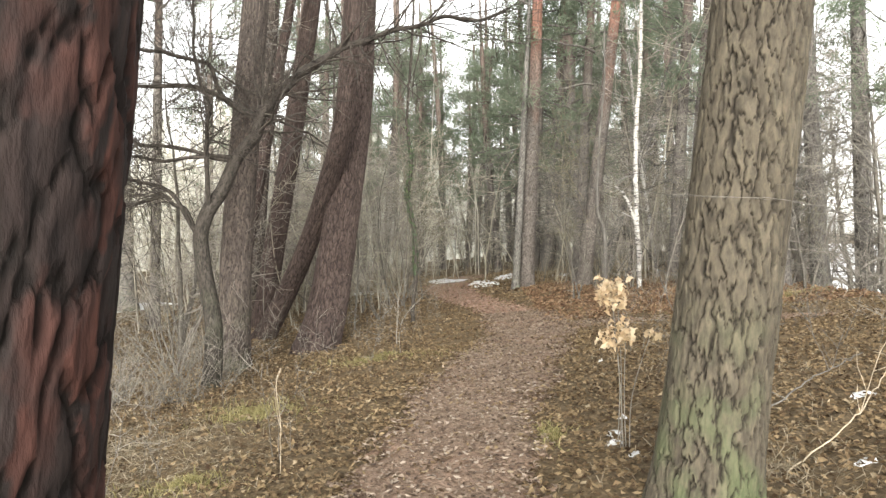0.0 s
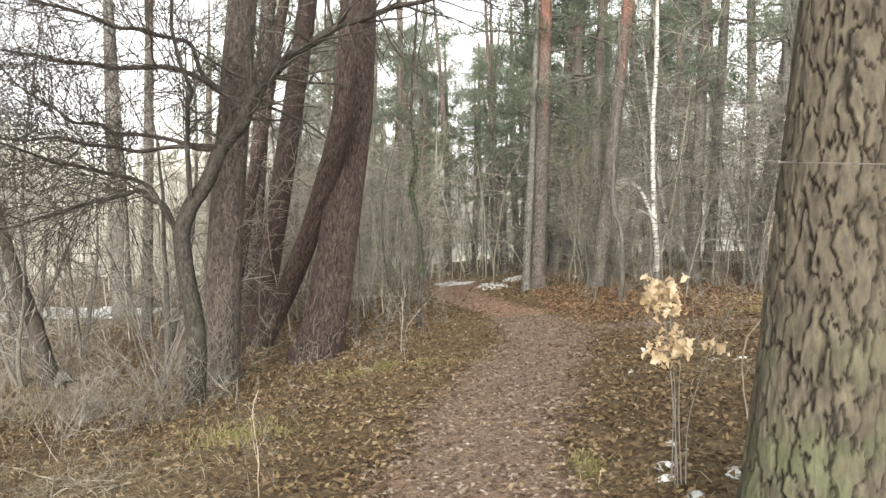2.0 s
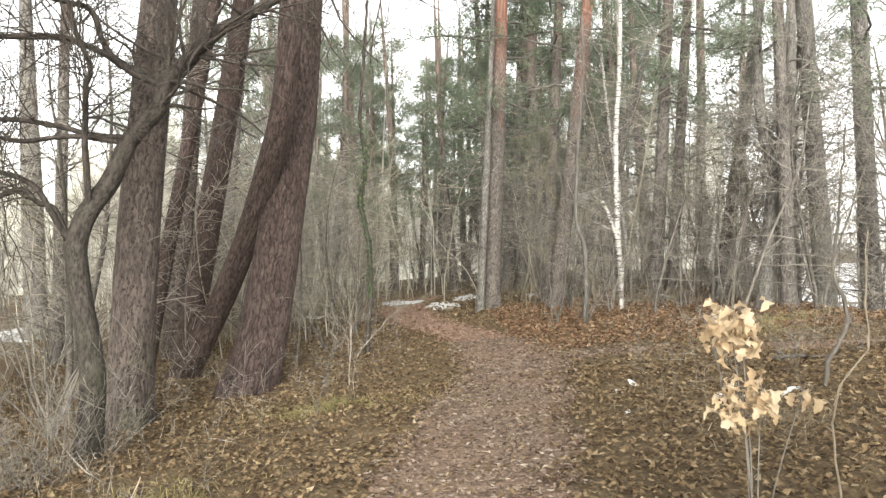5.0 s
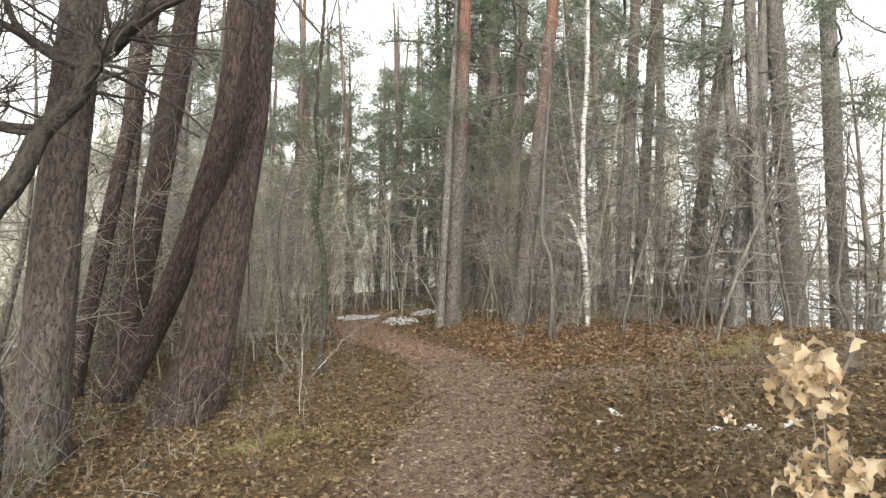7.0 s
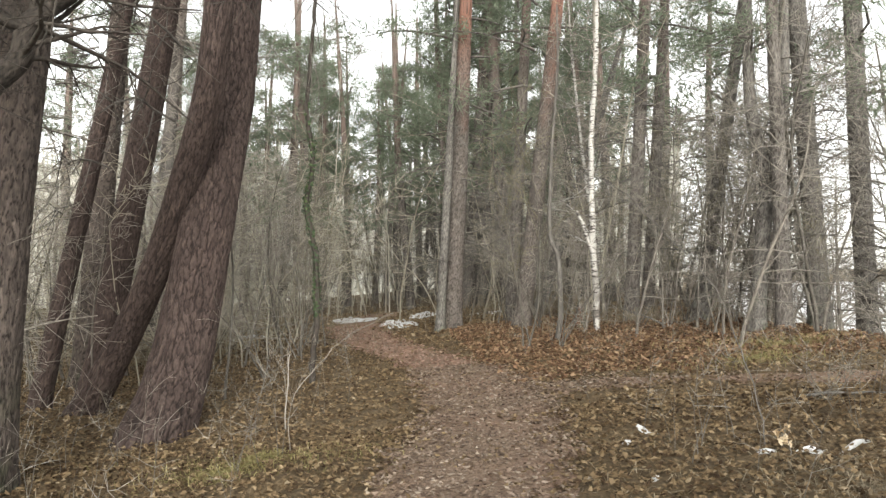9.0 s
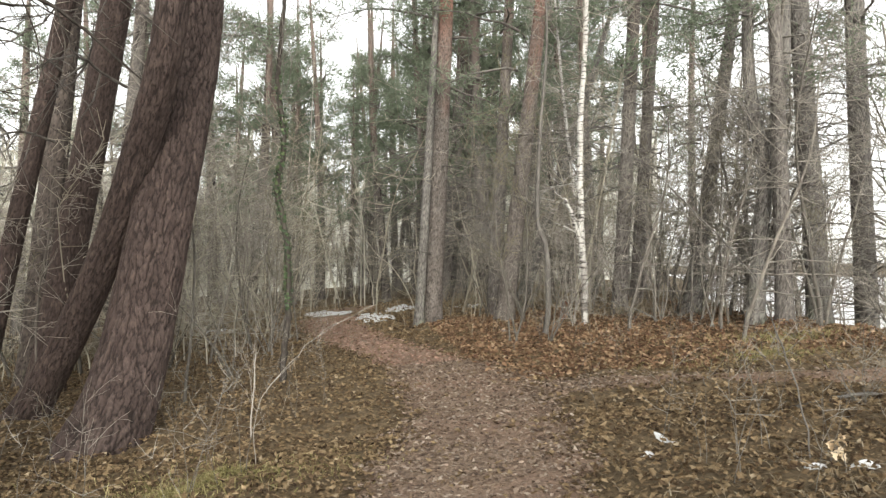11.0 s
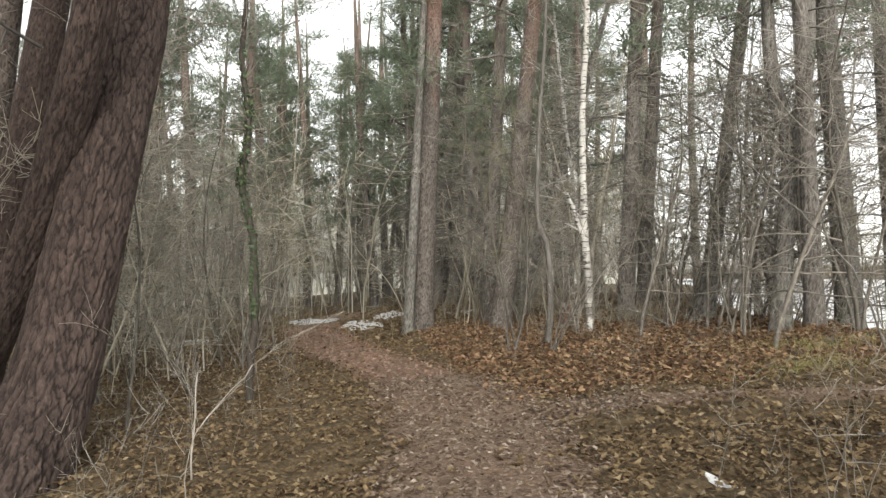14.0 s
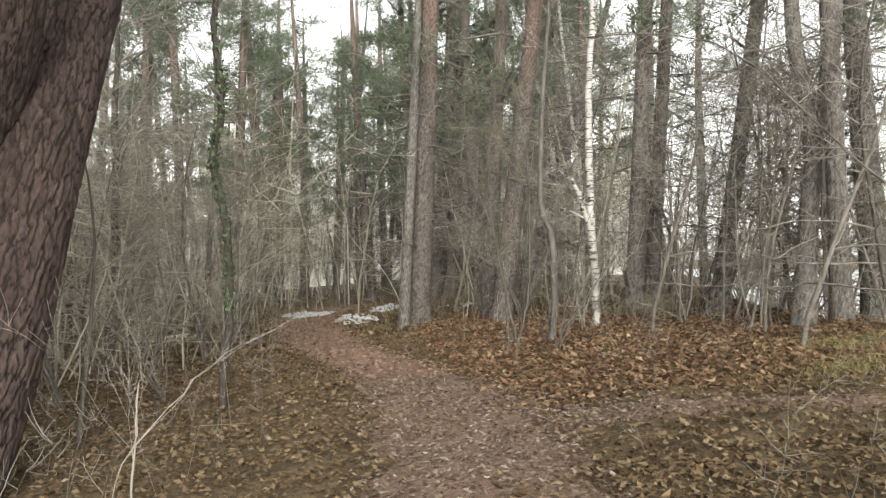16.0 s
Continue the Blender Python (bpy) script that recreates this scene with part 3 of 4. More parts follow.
pine(5.0, 21.4, 0.333, 0.17, 10, M_GREY, "dark trunk slanting across the stand", 48, 0.05, 8, (0.055, 0.14), 0.014, 0.3, 21, group="pines beyond the bend")
pine(6.1, 16.5, 0.064, 0.16, 15, M_PINE, "straight grey pine above low brush", 56, 0.04, 8, (0.055, 0.14), 0.016, 0.3, 22, TOP_THIN, turn=50, group="pines beyond the bend")
pine(6.6, 16.9, 0.079, 0.14, 15, M_PINE, "slim reddish pine above low brush", 48, 0.04, 8, (0.055, 0.14), 0.014, 0.3, 23, TOP_THIN, turn=250, group="pines beyond the bend")
pine(7.25, 15.6, 0.164, 0.15, 13, M_GREY, "leaning dark trunk with a broad foot", 48, 0.04, 8, (0.055, 0.14), 0.014, 0.8, 24, TOP_THIN, turn=10, group="lakeside trees")
fork = pine(7.15, 13.0, 0.01, 0.13, 9, M_GREY, "forked dark tree at the lakeside", 48, 0.04, 8, (0.05, 0.13), 0.014, 0.5, 25,
            pts=[(0, 0, 0), (0.12, 0, 1.56), (0.22, 0, 2.7), (0.05, 0, 3.5), (0.01, 0.1, 4.9), (0.1, 0.1, 9)], group="lakeside trees")
part("second_stem", bark_mesh("second_stem", [(0.22, 0, 2.6), (0.42, 0, 3.4), (0.6, 0, 4.55), (0.7, 0.1, 8)], [0.1, 0.09, 0.07, 0.03], 32, 0.06, 7, (0.05, 0.13), 0.01, 0.0, 26, root=0.0), M_GREY, fork)
pine(7.43, 12.6, -0.016, 0.125, 14, M_PINE, "straight dark lakeside pine", 56, 0.035, 7, (0.05, 0.13), 0.014, 0.35, 27, TOP_THIN, turn=33, group="lakeside trees")
pine(8.5, 13.3, -0.05, 0.19, 15, M_GREY, "tall grey lakeside trunk with a flared foot", 72, 0.025, 7, (0.05, 0.15), 0.016, 0.4, 28, TOP_THIN, turn=140, group="lakeside trees")
pine(9.6, 13.6, -0.02, 0.2, 15, M_GREY, "thick grey lakeside trunk", 72, 0.025, 7, (0.05, 0.15), 0.016, 0.3, 29, TOP_THIN, turn=260, group="lakeside trees")
pine(10.4, 12.0, -0.1, 0.11, 13, M_GREY, "slim slanting trunk at the lakeside", 48, 0.04, 7, (0.05, 0.15), 0.012, 0.3, 30, TOP_THIN, turn=20, group="lakeside trees")

# ---------------------------------------------------------------- crooked oak with the long limb
def at_tree(tree, pts):
    return [tuple(Vector(p) - tree.location) for p in pts]


def limb_mesh(name, tree, pts, r0, r1, rng, count, depth, length, sides=10, rate=5.0, thin=0.0028):
    """A bent limb through places of the world, with twigs along it."""
    tubes = Tubes()
    line = smooth_line(at_tree(tree, pts), 0.08)
    line[1:-1] += rng.normal(0, 0.006, (len(line) - 2, 3))
    rad = np.linspace(r0, r1, len(line)) * (1 + 0.06 * np.sin(np.arange(len(line)) * 1.7))
    tubes.add(line, rad, sides)
    for _ in range(count):
        i = rng.integers(int(len(line) * 0.25), len(line) - 1)
        along = line[i + 1] - line[i]
        along /= np.linalg.norm(along)
        side = rng.normal(0, 1, 3)
        way = along * 0.6 + side / np.linalg.norm(side) * 0.8
        twigs(tubes, rng, line[i], way / np.linalg.norm(way), length * rng.uniform(0.5, 1.2), max(thin * 1.4, rad[i] * 0.4), depth, 0.0, 0.8, rate, thin)
    return tubes.mesh(name)


def wander(pts, g, amount):
    """Puts a kink between each two points of a limb."""
    out = [np.array(pts[0], float)]
    for a, b in zip(pts, pts[1:]):
        a, b = np.array(a, float), np.array(b, float)
        out += [a + (b - a) * 0.5 + g.normal(0, amount, 3) * np.linalg.norm(b - a), b]
    return [tuple(p) for p in out]


rng = np.random.default_rng(5)
oak = rooted("oak_tree", -2.05, 5.3, "bare crooked grey-brown oak with a long arching limb", "oak tree")
part("trunk", bark_mesh("trunk", at_tree(oak, [(-2.05, 5.3, -0.35), (-2.01, 5.35, 0.47), (-2.16, 5.45, 1.19), (-2.22, 5.5, 1.6)]), [0.105, 0.1, 0.092, 0.085], 64, 0.02, 4, (0.024, 0.07), 0.009, 0.2, 51), M_OAKBARK, oak)
OAK_LIMBS = [
    ([(-2.22, 5.5, 1.5), (-2.13, 5.6, 1.92), (-1.94, 5.7, 2.29), (-1.75, 5.8, 2.67), (-1.58, 5.9, 3.1), (-1.11, 6.1, 3.64), (-0.62, 6.3, 4.0), (0.02, 6.5, 4.26), (0.69, 6.7, 4.48), (1.5, 6.9, 4.6)], 0.085, 0.02, 16),
    ([(-1.89, 5.7, 2.5), (-2.17, 5.55, 2.53), (-2.62, 5.4, 2.47), (-3.14, 5.25, 2.54), (-3.77, 5.15, 2.58), (-4.4, 5.0, 2.7)], 0.032, 0.008, 8),
    ([(-1.6, 5.85, 3.05), (-1.98, 5.6, 3.25), (-2.32, 5.45, 3.37), (-2.78, 5.3, 3.34), (-3.28, 5.15, 3.39), (-3.81, 5.05, 3.49), (-4.6, 4.9, 3.6)], 0.042, 0.009, 10),
    ([(-1.6, 5.85, 3.05), (-2.06, 5.5, 3.6), (-2.4, 5.4, 3.7), (-2.77, 5.25, 3.75), (-3.27, 5.15, 3.94), (-3.9, 5.0, 4.24), (-4.6, 4.9, 4.5)], 0.038, 0.009, 10),
    ([(-2.25, 5.52, 1.55), (-2.52, 5.45, 2.07), (-2.86, 5.35, 2.22), (-3.24, 5.25, 2.32), (-3.64, 5.15, 2.44), (-4.08, 5.05, 2.61), (-4.7, 4.95, 2.75)], 0.036, 0.009, 9),
    ([(-1.84, 5.7, 2.54), (-2.35, 5.5, 2.61), (-2.85, 5.35, 2.66), (-3.23, 5.25, 2.77), (-3.58, 5.15, 3.02), (-3.81, 5.05, 3.24), (-4.2, 4.9, 3.6)], 0.034, 0.008, 9),
    ([(-2.22, 5.5, 1.5), (-2.38, 5.45, 1.9), (-2.58, 5.35, 2.05), (-2.94, 5.25, 1.95), (-3.31, 5.15, 1.83), (-3.85, 5.05, 1.67), (-4.5, 4.9, 1.75)], 0.036, 0.009, 8),
    ([(-2.22, 5.5, 1.5), (-2.12, 5.5, 2.2), (-2.1, 5.45, 2.77), (-2.03, 5.4, 3.09), (-2.15, 5.3, 3.56), (-2.13, 5.2, 4.05), (-2.1, 5.1, 5.2)], 0.042, 0.014, 8),
]
for pts, r0, r1, count in OAK_LIMBS:
    r0, r1 = (r0, r1) if r0 > 0.08 else (r0 * 0.72, r1 * 0.8)
    pts = wander(pts, rng, 0.06)
    limb = part("limb", bark_mesh("limb", at_tree(oak, pts), [r0, r0 * 0.85, (r0 + r1) / 2, r1 * 1.3, r1], 40 if r0 > 0.06 else 20, 0.025, 9, (0.024, 0.07), 0.1 * r0, 0.0, 52, root=0.0), M_OAKBARK, oak)
    tagged(part("twig_spray", limb_mesh("twig_spray", oak, pts, r0 * 0.8, r1 * 0.8, rng, count + 58, 2, 1.2, 6, 4.5), M_OAK, limb), kind="stuff")

# ---------------------------------------------------------------- birch, ivy tree, single saplings
birch = rooted("birch_tree", 4.96, 15.2, "slim white birch with dark scars at the foot", "birch tree")
part("trunk", limb_mesh("trunk", birch, [(4.96, 15.2, 0.1), (4.95, 15.2, 1.2), (4.91, 15.2, 2.02), (4.91, 15.2, 4.08), (5.04, 15.2, 5.95), (5.1, 15.2, 8.5), (5.3, 15.2, 12)], 0.07, 0.018, rng, 0, 0, 0, 14), M_BIRCH, birch)
part("broken_limb", limb_mesh("broken_limb", birch, [(4.93, 15.2, 1.75), (4.71, 15.1, 2.32), (4.53, 15.0, 2.66)], 0.05, 0.03, rng, 4, 1, 0.5), M_BIRCH, birch)
part("crown", limb_mesh("crown", birch, [(4.91, 15.2, 3.0), (5.0, 15.2, 5.9), (5.1, 15.2, 8.5), (5.3, 15.2, 12)], 0.03, 0.01, rng, 26, 2, 1.6), M_TWIG, birch)

birch_b = rooted("birch_tree", 6.2, 18.6, "thin slanting white birch stem", "birch tree")
part("trunk", limb_mesh("trunk", birch_b, [(6.2, 18.6, 0.1), (5.95, 18.6, 2.2), (5.75, 18.6, 3.6), (5.5, 18.6, 6.0), (5.3, 18.6, 9.0)], 0.06, 0.015, rng, 16, 2, 1.3), M_BIRCH, birch_b)


def leaf_arrays(spots, normals, size, rng, fold=0.3):
    """Pointed leaves folded along the midrib: two triangles each."""
    n = len(spots)
    a = rng.uniform(0, 2 * math.pi, n)
    t = np.stack([np.cos(a), np.sin(a), rng.normal(0, 0.25, n)], -1)
    t -= normals * (t * normals).sum(1)[:, None]
    t /= np.linalg.norm(t, axis=1)[:, None]
    s = np.cross(normals, t)
    L = (size * rng.uniform(0.6, 1.35, n))[:, None]
    W = L * rng.uniform(0.3, 0.5, n)[:, None]
    up = normals * L * rng.uniform(-fold, fold, n)[:, None]
    mid = spots + normals * L * rng.uniform(-0.12, 0.2, n)[:, None]
    curl = normals * L * rng.uniform(-0.1, 0.25, n)[:, None]
    V = np.stack([spots - t * L / 2, spots + s * W * 0.8 + up + t * L * 0.08, spots + t * L / 2 + curl, spots - s * W * 0.8 + up * 0.8 - t * L * 0.05, mid], 1).reshape(-1, 3)
    q = np.arange(n)[:, None] * 5
    F = np.concatenate([q + np.array([[0, 4, 1]]), q + np.array([[1, 4, 2]]), q + np.array([[2, 4, 3]]), q + np.array([[3, 4, 0]])], 1).reshape(-1, 3)
    return V, F


ivy = rooted("ivy_clad_tree", -0.33, 11.6, "thin dark tree wrapped in small green ivy leaves", "tree")
IVY_LINE = [(-0.33, 11.6, -0.22), (-0.31, 11.6, 0.3), (-0.25, 11.6, 0.8), (-0.27, 11.6, 1.63), (-0.38, 11.6, 2.25), (-0.40, 11.6, 2.5), (-0.31, 11.6, 3.08), (-0.4, 11.7, 3.95), (-0.34, 11.8, 4.9), (-0.2, 11.9, 7)]
part("trunk", limb_mesh("trunk", ivy, IVY_LINE, 0.046, 0.022, rng, 0, 0, 0, 10), M_OAK, ivy)
part("crown", limb_mesh("crown", ivy, IVY_LINE[2:], 0.02, 0.008, rng, 44, 2, 2.5, rate=3.2, thin=0.0024), M_TWIG, ivy)
il = smooth_line(at_tree(ivy, IVY_LINE[2:8]), 0.05)
pick = (rng.beta(1.3, 1.6, 420) * len(il)).astype(int)
out = rng.normal(0, 1, (420, 3)) * np.array([1, 1, 0.3])
out /= np.linalg.norm(out, axis=1)[:, None]
part("ivy", fast_mesh("ivy", *leaf_arrays(il[pick] + out * rng.uniform(0.035, 0.07, 420)[:, None], out, 0.06, rng), False), M_IVY, ivy, "small dark green ivy leaves")


def stem_tree(name, pts, r0, r1, mat, label, category, count, length, depth=2):
    t = rooted(name, pts[0][0], pts[0][1], label, category)
    pts = [(pts[0][0], pts[0][1], pts[0][2] - 0.1)] + list(pts[1:])
    part("stem", limb_mesh("stem", t, pts, r0, r1, rng, 0, 0, 0, 8), mat, t)
    part("crown", limb_mesh("crown", t, pts[len(pts) // 3:], r1, r1 * 0.6, rng, count, depth, length, thin=min(0.0028, r1 * 0.3)), mat, t)
    return t


stem_tree("sapling", [(3.88, 14.1, 0.14), (3.96, 14.1, 0.75), (3.93, 14.1, 1.68), (3.78, 14.1, 2.24), (3.85, 14.1, 3.82), (3.97, 14.1, 5.14), (4.0, 14.2, 6.5)], 0.055, 0.015, M_DEAD, "thin dark kinked sapling in rusty leaves", "sapling", 18, 1.3)
stem_tree("sapling", [(3.58, 6.09, 0.11), (3.52, 6.1, 0.47), (3.39, 6.12, 0.88), (3.29, 6.15, 1.18), (3.18, 6.18, 1.37), (2.94, 6.3, 1.68), (2.6, 6.4, 2.04), (2.32, 6.5, 2.18), (1.9, 6.7, 2.2)], 0.006, 0.002, M_DEAD, "thin pale sapling arching low over the litter", "sapling", 14, 0.6)
stem_tree("sapling", [(2.62, 2.4, 0.05), (2.62, 2.4, 0.4), (2.6, 2.4, 0.74), (2.66, 2.4, 0.88), (2.76, 2.4, 0.98), (2.75, 2.4, 1.18), (2.8, 2.45, 1.5)], 0.006, 0.0025, M_PALE, "thin crooked pale stem beside dry oak leaves", "sapling", 5, 0.35, 1)
stem_tree("sapling", [(4.38, 5.8, 0.15), (4.42, 5.8, 0.41), (4.56, 5.8, 0.64), (4.61, 5.8, 0.92), (4.49, 5.8, 1.25), (4.55, 5.8, 1.7), (4.7, 5.9, 2.6)], 0.024, 0.005, M_STEM, "dark crooked young tree with bare twigs", "sapling", 14, 0.9)
stem_tree("sapling", [(-0.22, 8.15, -0.15), (-0.2, 8.15, 0.15), (-0.19, 8.15, 0.4), (-0.17, 8.15, 0.62)], 0.009, 0.0035, M_TWIG, "short greyish sapling forking low into long twigs", "sapling", 6, 1.0)
stem_tree("sapling", [(-0.05, 7.33, -0.14), (-0.06, 7.33, 0.1), (0.0, 7.33, 0.38), (0.2, 7.35, 0.62), (0.45, 7.4, 0.85), (0.85, 7.5, 1.05)], 0.0038, 0.0018, M_TWIG, "thin pale twig bending over the litter", "sapling", 7, 0.5, 1)
stem_tree("sapling", [(-0.23, 1.95, -0.15), (-0.22, 1.95, 0.2), (-0.25, 1.95, 0.45), (-0.21, 1.95, 0.62)], 0.003, 0.002, M_PALE, "single dry pale weed stalk", "weed", 4, 0.12, 1)

stem_tree("sapling", [(3.45, 0.62, 0.1), (3.35, 0.6, 0.8), (3.1, 0.58, 1.45), (2.8, 0.56, 1.62), (2.45, 0.55, 1.66), (2.1, 0.55, 1.68), (1.95, 0.55, 1.72)], 0.0028, 0.0015, M_DEAD, "thin switch bent across a pine trunk", "sapling", 5, 0.25, 1)

stem_tree("dead_tree", [(-4.85, 7.3, -0.45), (-5.05, 7.3, 0.3), (-5.4, 7.3, 1.3), (-5.7, 7.3, 2.3), (-6.3, 7.3, 3.2)], 0.13, 0.03, M_OAK, "dark dead trunk leaning out of the brush", "tree", 8, 0.9)

# ---------------------------------------------------------------- young oaks that keep their dry leaves
def oak_leaf_mesh():
    """A curled, lobed leaf about 10 cm long."""
    m = 7
    V, F = [], []
    for i in range(m):
        u = i / (m - 1)
        w = 0.030 * math.sin(math.pi * min(1, u * 0.93 + 0.04)) ** 0.8 * (1 + 0.35 * (1 if i % 2 else -1)) + 0.002
        z = 0.036 * math.sin(u * 3.4)
        V += [(-w, u * 0.105, z + w * 0.75), (0, u * 0.105, z), (w, u * 0.105, z + w * 0.55)]
    for i in range(m - 1):
        a = 3 * i
        F += [(a, a + 1, a + 4, a + 3), (a + 1, a + 2, a + 5, a + 4)]
    return fast_mesh("leaf", V, F)


LEAF = oak_leaf_mesh()


def dry_leaf_material():
    m, n, l, b = material("dry_leaf", 0.6)
    oi = n.new("ShaderNodeObjectInfo")
    r = ramp(n, [(0, (0.50, 0.37, 0.23)), (0.5, (0.64, 0.51, 0.35)), (1, (0.76, 0.66, 0.50))])
    l.new(oi.outputs["Random"], r.inputs[0])
    c = mixer(n, l, grain(n, l, 60, (1, 0.4, 1)), r.outputs[0], (0.44, 0.31, 0.18))
    l.new(c, b.inputs["Base Color"])
    t, mx = n.new("ShaderNodeBsdfTranslucent"), n.new("ShaderNodeMixShader")
    mx.inputs[0].default_value = 0.3
    l.new(r.outputs[0], t.inputs[0])
    l.new(b.outputs[0], mx.inputs[1])
    l.new(t.outputs[0], mx.inputs[2])
    l.new(mx.outputs[0], n["Material Output"].inputs[0])
    return m


M_DRY = dry_leaf_material()


def dry_oak(x, y, tops, clumps, label):
    """Thin stems with bunches of dry leaves; clumps: place, spread and how many leaves."""
    t = rooted("oak_sapling", x, y, label, "oak sapling")
    stems = Tubes()
    for k, (place, spread, count) in enumerate(clumps):
        end = np.array(place) - np.array(t.location)
        stems.add(smooth_line([(0.02 * k, 0, 0), (end[0] * 0.3 + 0.03, end[1] * 0.3, end[2] * 0.5), tuple(end + np.array([0, 0, 0.05]))], 0.06), np.linspace(0.005, 0.002, len(smooth_line([(0.02 * k, 0, 0), (end[0] * 0.3 + 0.03, end[1] * 0.3, end[2] * 0.5), tuple(end + np.array([0, 0, 0.05]))], 0.06))), 5)
        for _ in range(9):
            w = rng.normal(0, 1, 3) + np.array([0, 0, 0.2])
            w /= np.linalg.norm(w)
            stems.add(np.array([end, end + w * spread * 0.5 + rng.normal(0, 0.01, 3), end + w * spread]), [0.003, 0.002, 0.0015], 3)
        for _ in range(count):
            ob = part("leaf", LEAF, M_DRY, t)
            p = end + np.clip(rng.normal(0, 0.6, 3), -1.4, 1.4) * spread * np.array([1, 1, 0.85])
            k2 = rng.uniform(0.4, 0.75)
            ob.matrix_basis = Matrix.LocRotScale(p, Euler((rng.uniform(-1.9, 0.4), rng.uniform(-0.9, 0.9), rng.uniform(0, 6.28))), (k2, k2, k2))
    part("stem", stems.mesh("stem"), M_TWIG, t)
    return t


dry_oak(2.12, 2.2, 0, [((2.08, 2.22, 1.12), 0.085, 60), ((2.13, 2.22, 1.05), 0.06, 18), ((2.10, 2.15, 0.80), 0.09, 46), ((2.18, 2.16, 0.84), 0.05, 14), ((2.38, 2.2, 0.83), 0.05, 10)], "young oak with bunches of dry tan leaves")
dry_oak(3.55, 5.75, 0, [((3.52, 5.75, 0.26), 0.06, 8)], "tiny oak seedling with pale dry leaves")

# ---------------------------------------------------------------- undergrowth, repeated with shared meshes
def sapling_meshes(seed, height, r, stems, spread, rate, depth=3, lean=0.12, first=0.35, thin=0.0028, rise=(0.2, 0.9), reach=(0.14, 0.32)):
    g = np.random.default_rng(seed)
    trunk, fine = Tubes(), Tubes()
    for k in range(stems):
        d = np.array([g.normal(0, lean), g.normal(0, lean), 1.0])
        p = np.array([g.normal(0, 0.06), g.normal(0, 0.06), 0.0]) * (stems > 1)
        h = height * g.uniform(0.7, 1.1)
        n = 12
        pts = [p]
        for _ in range(n):
            d = d + g.normal(0, 0.07, 3)
            d[2] = max(d[2], 0.5)
            d /= np.linalg.norm(d)
            pts.append(pts[-1] + d * h / n)
        pts = np.array(pts)
        rad = np.linspace(r, r * 0.18, n + 1)
        trunk.add(pts, rad, 6)
        for _ in range(int(rate * h)):
            i = g.integers(int(n * first), n)
            a = g.uniform(0, 6.28)
            w = np.array([math.cos(a) * spread, math.sin(a) * spread, g.uniform(*rise)])
            twigs(fine, g, pts[i], w / np.linalg.norm(w), h * g.uniform(*reach), max(0.003, rad[i] * 0.45), depth - 1, 0.0, 0.8, 4.5, thin)
    return trunk.mesh("stem"), fine.mesh("twigs")


KINDS = [
    ("sapling", sapling_meshes(21, 4.6, 0.019, 1, 0.9, 3.4), M_TWIG, "slim bare grey-brown sapling", "sapling"),
    ("sapling", sapling_meshes(22, 5.6, 0.025, 1, 0.8, 3.0), M_GREEN, "tall bare greenish sapling", "sapling"),
    ("sapling", sapling_meshes(23, 3.2, 0.018, 1, 1.0, 4.0), M_TWIG, "small bare sapling with fine twigs", "sapling"),
    ("shrub", sapling_meshes(24, 2.6, 0.014, 5, 0.8, 2.6, 2, 0.3), M_TWIG, "bare many-stemmed grey shrub", "shrub"),
    ("shrub", sapling_meshes(25, 1.6, 0.005, 12, 0.8, 2.8, 2, 0.45, 0.15, 0.002), M_TWIG, "low tangle of dry grey-brown stems", "shrub"),
    ("sapling", sapling_meshes(26, 7.5, 0.055, 1, 0.8, 3.2), M_TWIG, "tall bare deciduous tree with fine twigs", "tree"),
    ("shrub", sapling_meshes(27, 3.6, 0.014, 3, 0.7, 3.0, 3, 0.2), M_GREEN, "bare shrub with slim forking stems", "shrub"),
    ("deciduous_tree", sapling_meshes(28, 10.5, 0.10, 1, 0.9, 4.6, 3, 0.10, 0.2, 0.0042), M_TWIG, "bare deciduous tree with a haze of fine twigs", "tree"),
    ("deciduous_tree", sapling_meshes(29, 9.0, 0.07, 2, 0.8, 2.6, 3, 0.16, 0.2, 0.0042), M_TWIG, "bare dark twin-stemmed tree with fine twigs", "tree"),
]
PROTO = {}


def plant(kind, x, y, size, turn, tilt=(0, 0)):
    name, (stem, fine), mat, label, cat = KINDS[kind]
    z = float(land(x, y)) - 0.04
    m = pose(x, y, z, tilt[0], tilt[1], turn)
    if kind not in PROTO:
        e = new(name)
        tagged(e, label, cat, "undergrowth of the wood")
        part("stem", stem, M_STEM, e)
        tagged(part("crown", fine, mat, e), kind="stuff")
        e.matrix_basis, e.scale = m, (size,) * 3
        PROTO[kind] = e
        return e
    e = copy_thing(PROTO[kind], m)
    e.scale = (size,) * 3
    return e


def scatter(seed, count, x0, x1, y0, y1, kinds, lo=0.7, hi=1.25, clear=1.1):
    g = random.Random(seed)
    done = 0
    while done < count:
        x, y = g.uniform(x0, x1), g.uniform(y0, y1)
        c, w = np.interp(y, PATH_Y, PATH_X), np.interp(y, PATH_Y, PATH_W)
        if y < 28 and abs(x - c) < w / 2 + (clear if y < 12 else 0.25) or (-1.2 < x < 0.6 and y < 12.3):
            continue
        plant(g.choice(kinds), x, y, g.uniform(lo, hi), g.uniform(0, 360), (g.uniform(-5, 5), g.uniform(-5, 5)))
        done += 1


scatter(1, 46, -9, -0.4, 10, 22, [0, 2, 2, 3, 6, 2, 3])
scatter(2, 32, -7, 1.5, 17, 34, [0, 1, 2, 3, 6, 6])
scatter(3, 46, 2.9, 9.5, 13, 23, [0, 2, 3, 6, 3, 2])
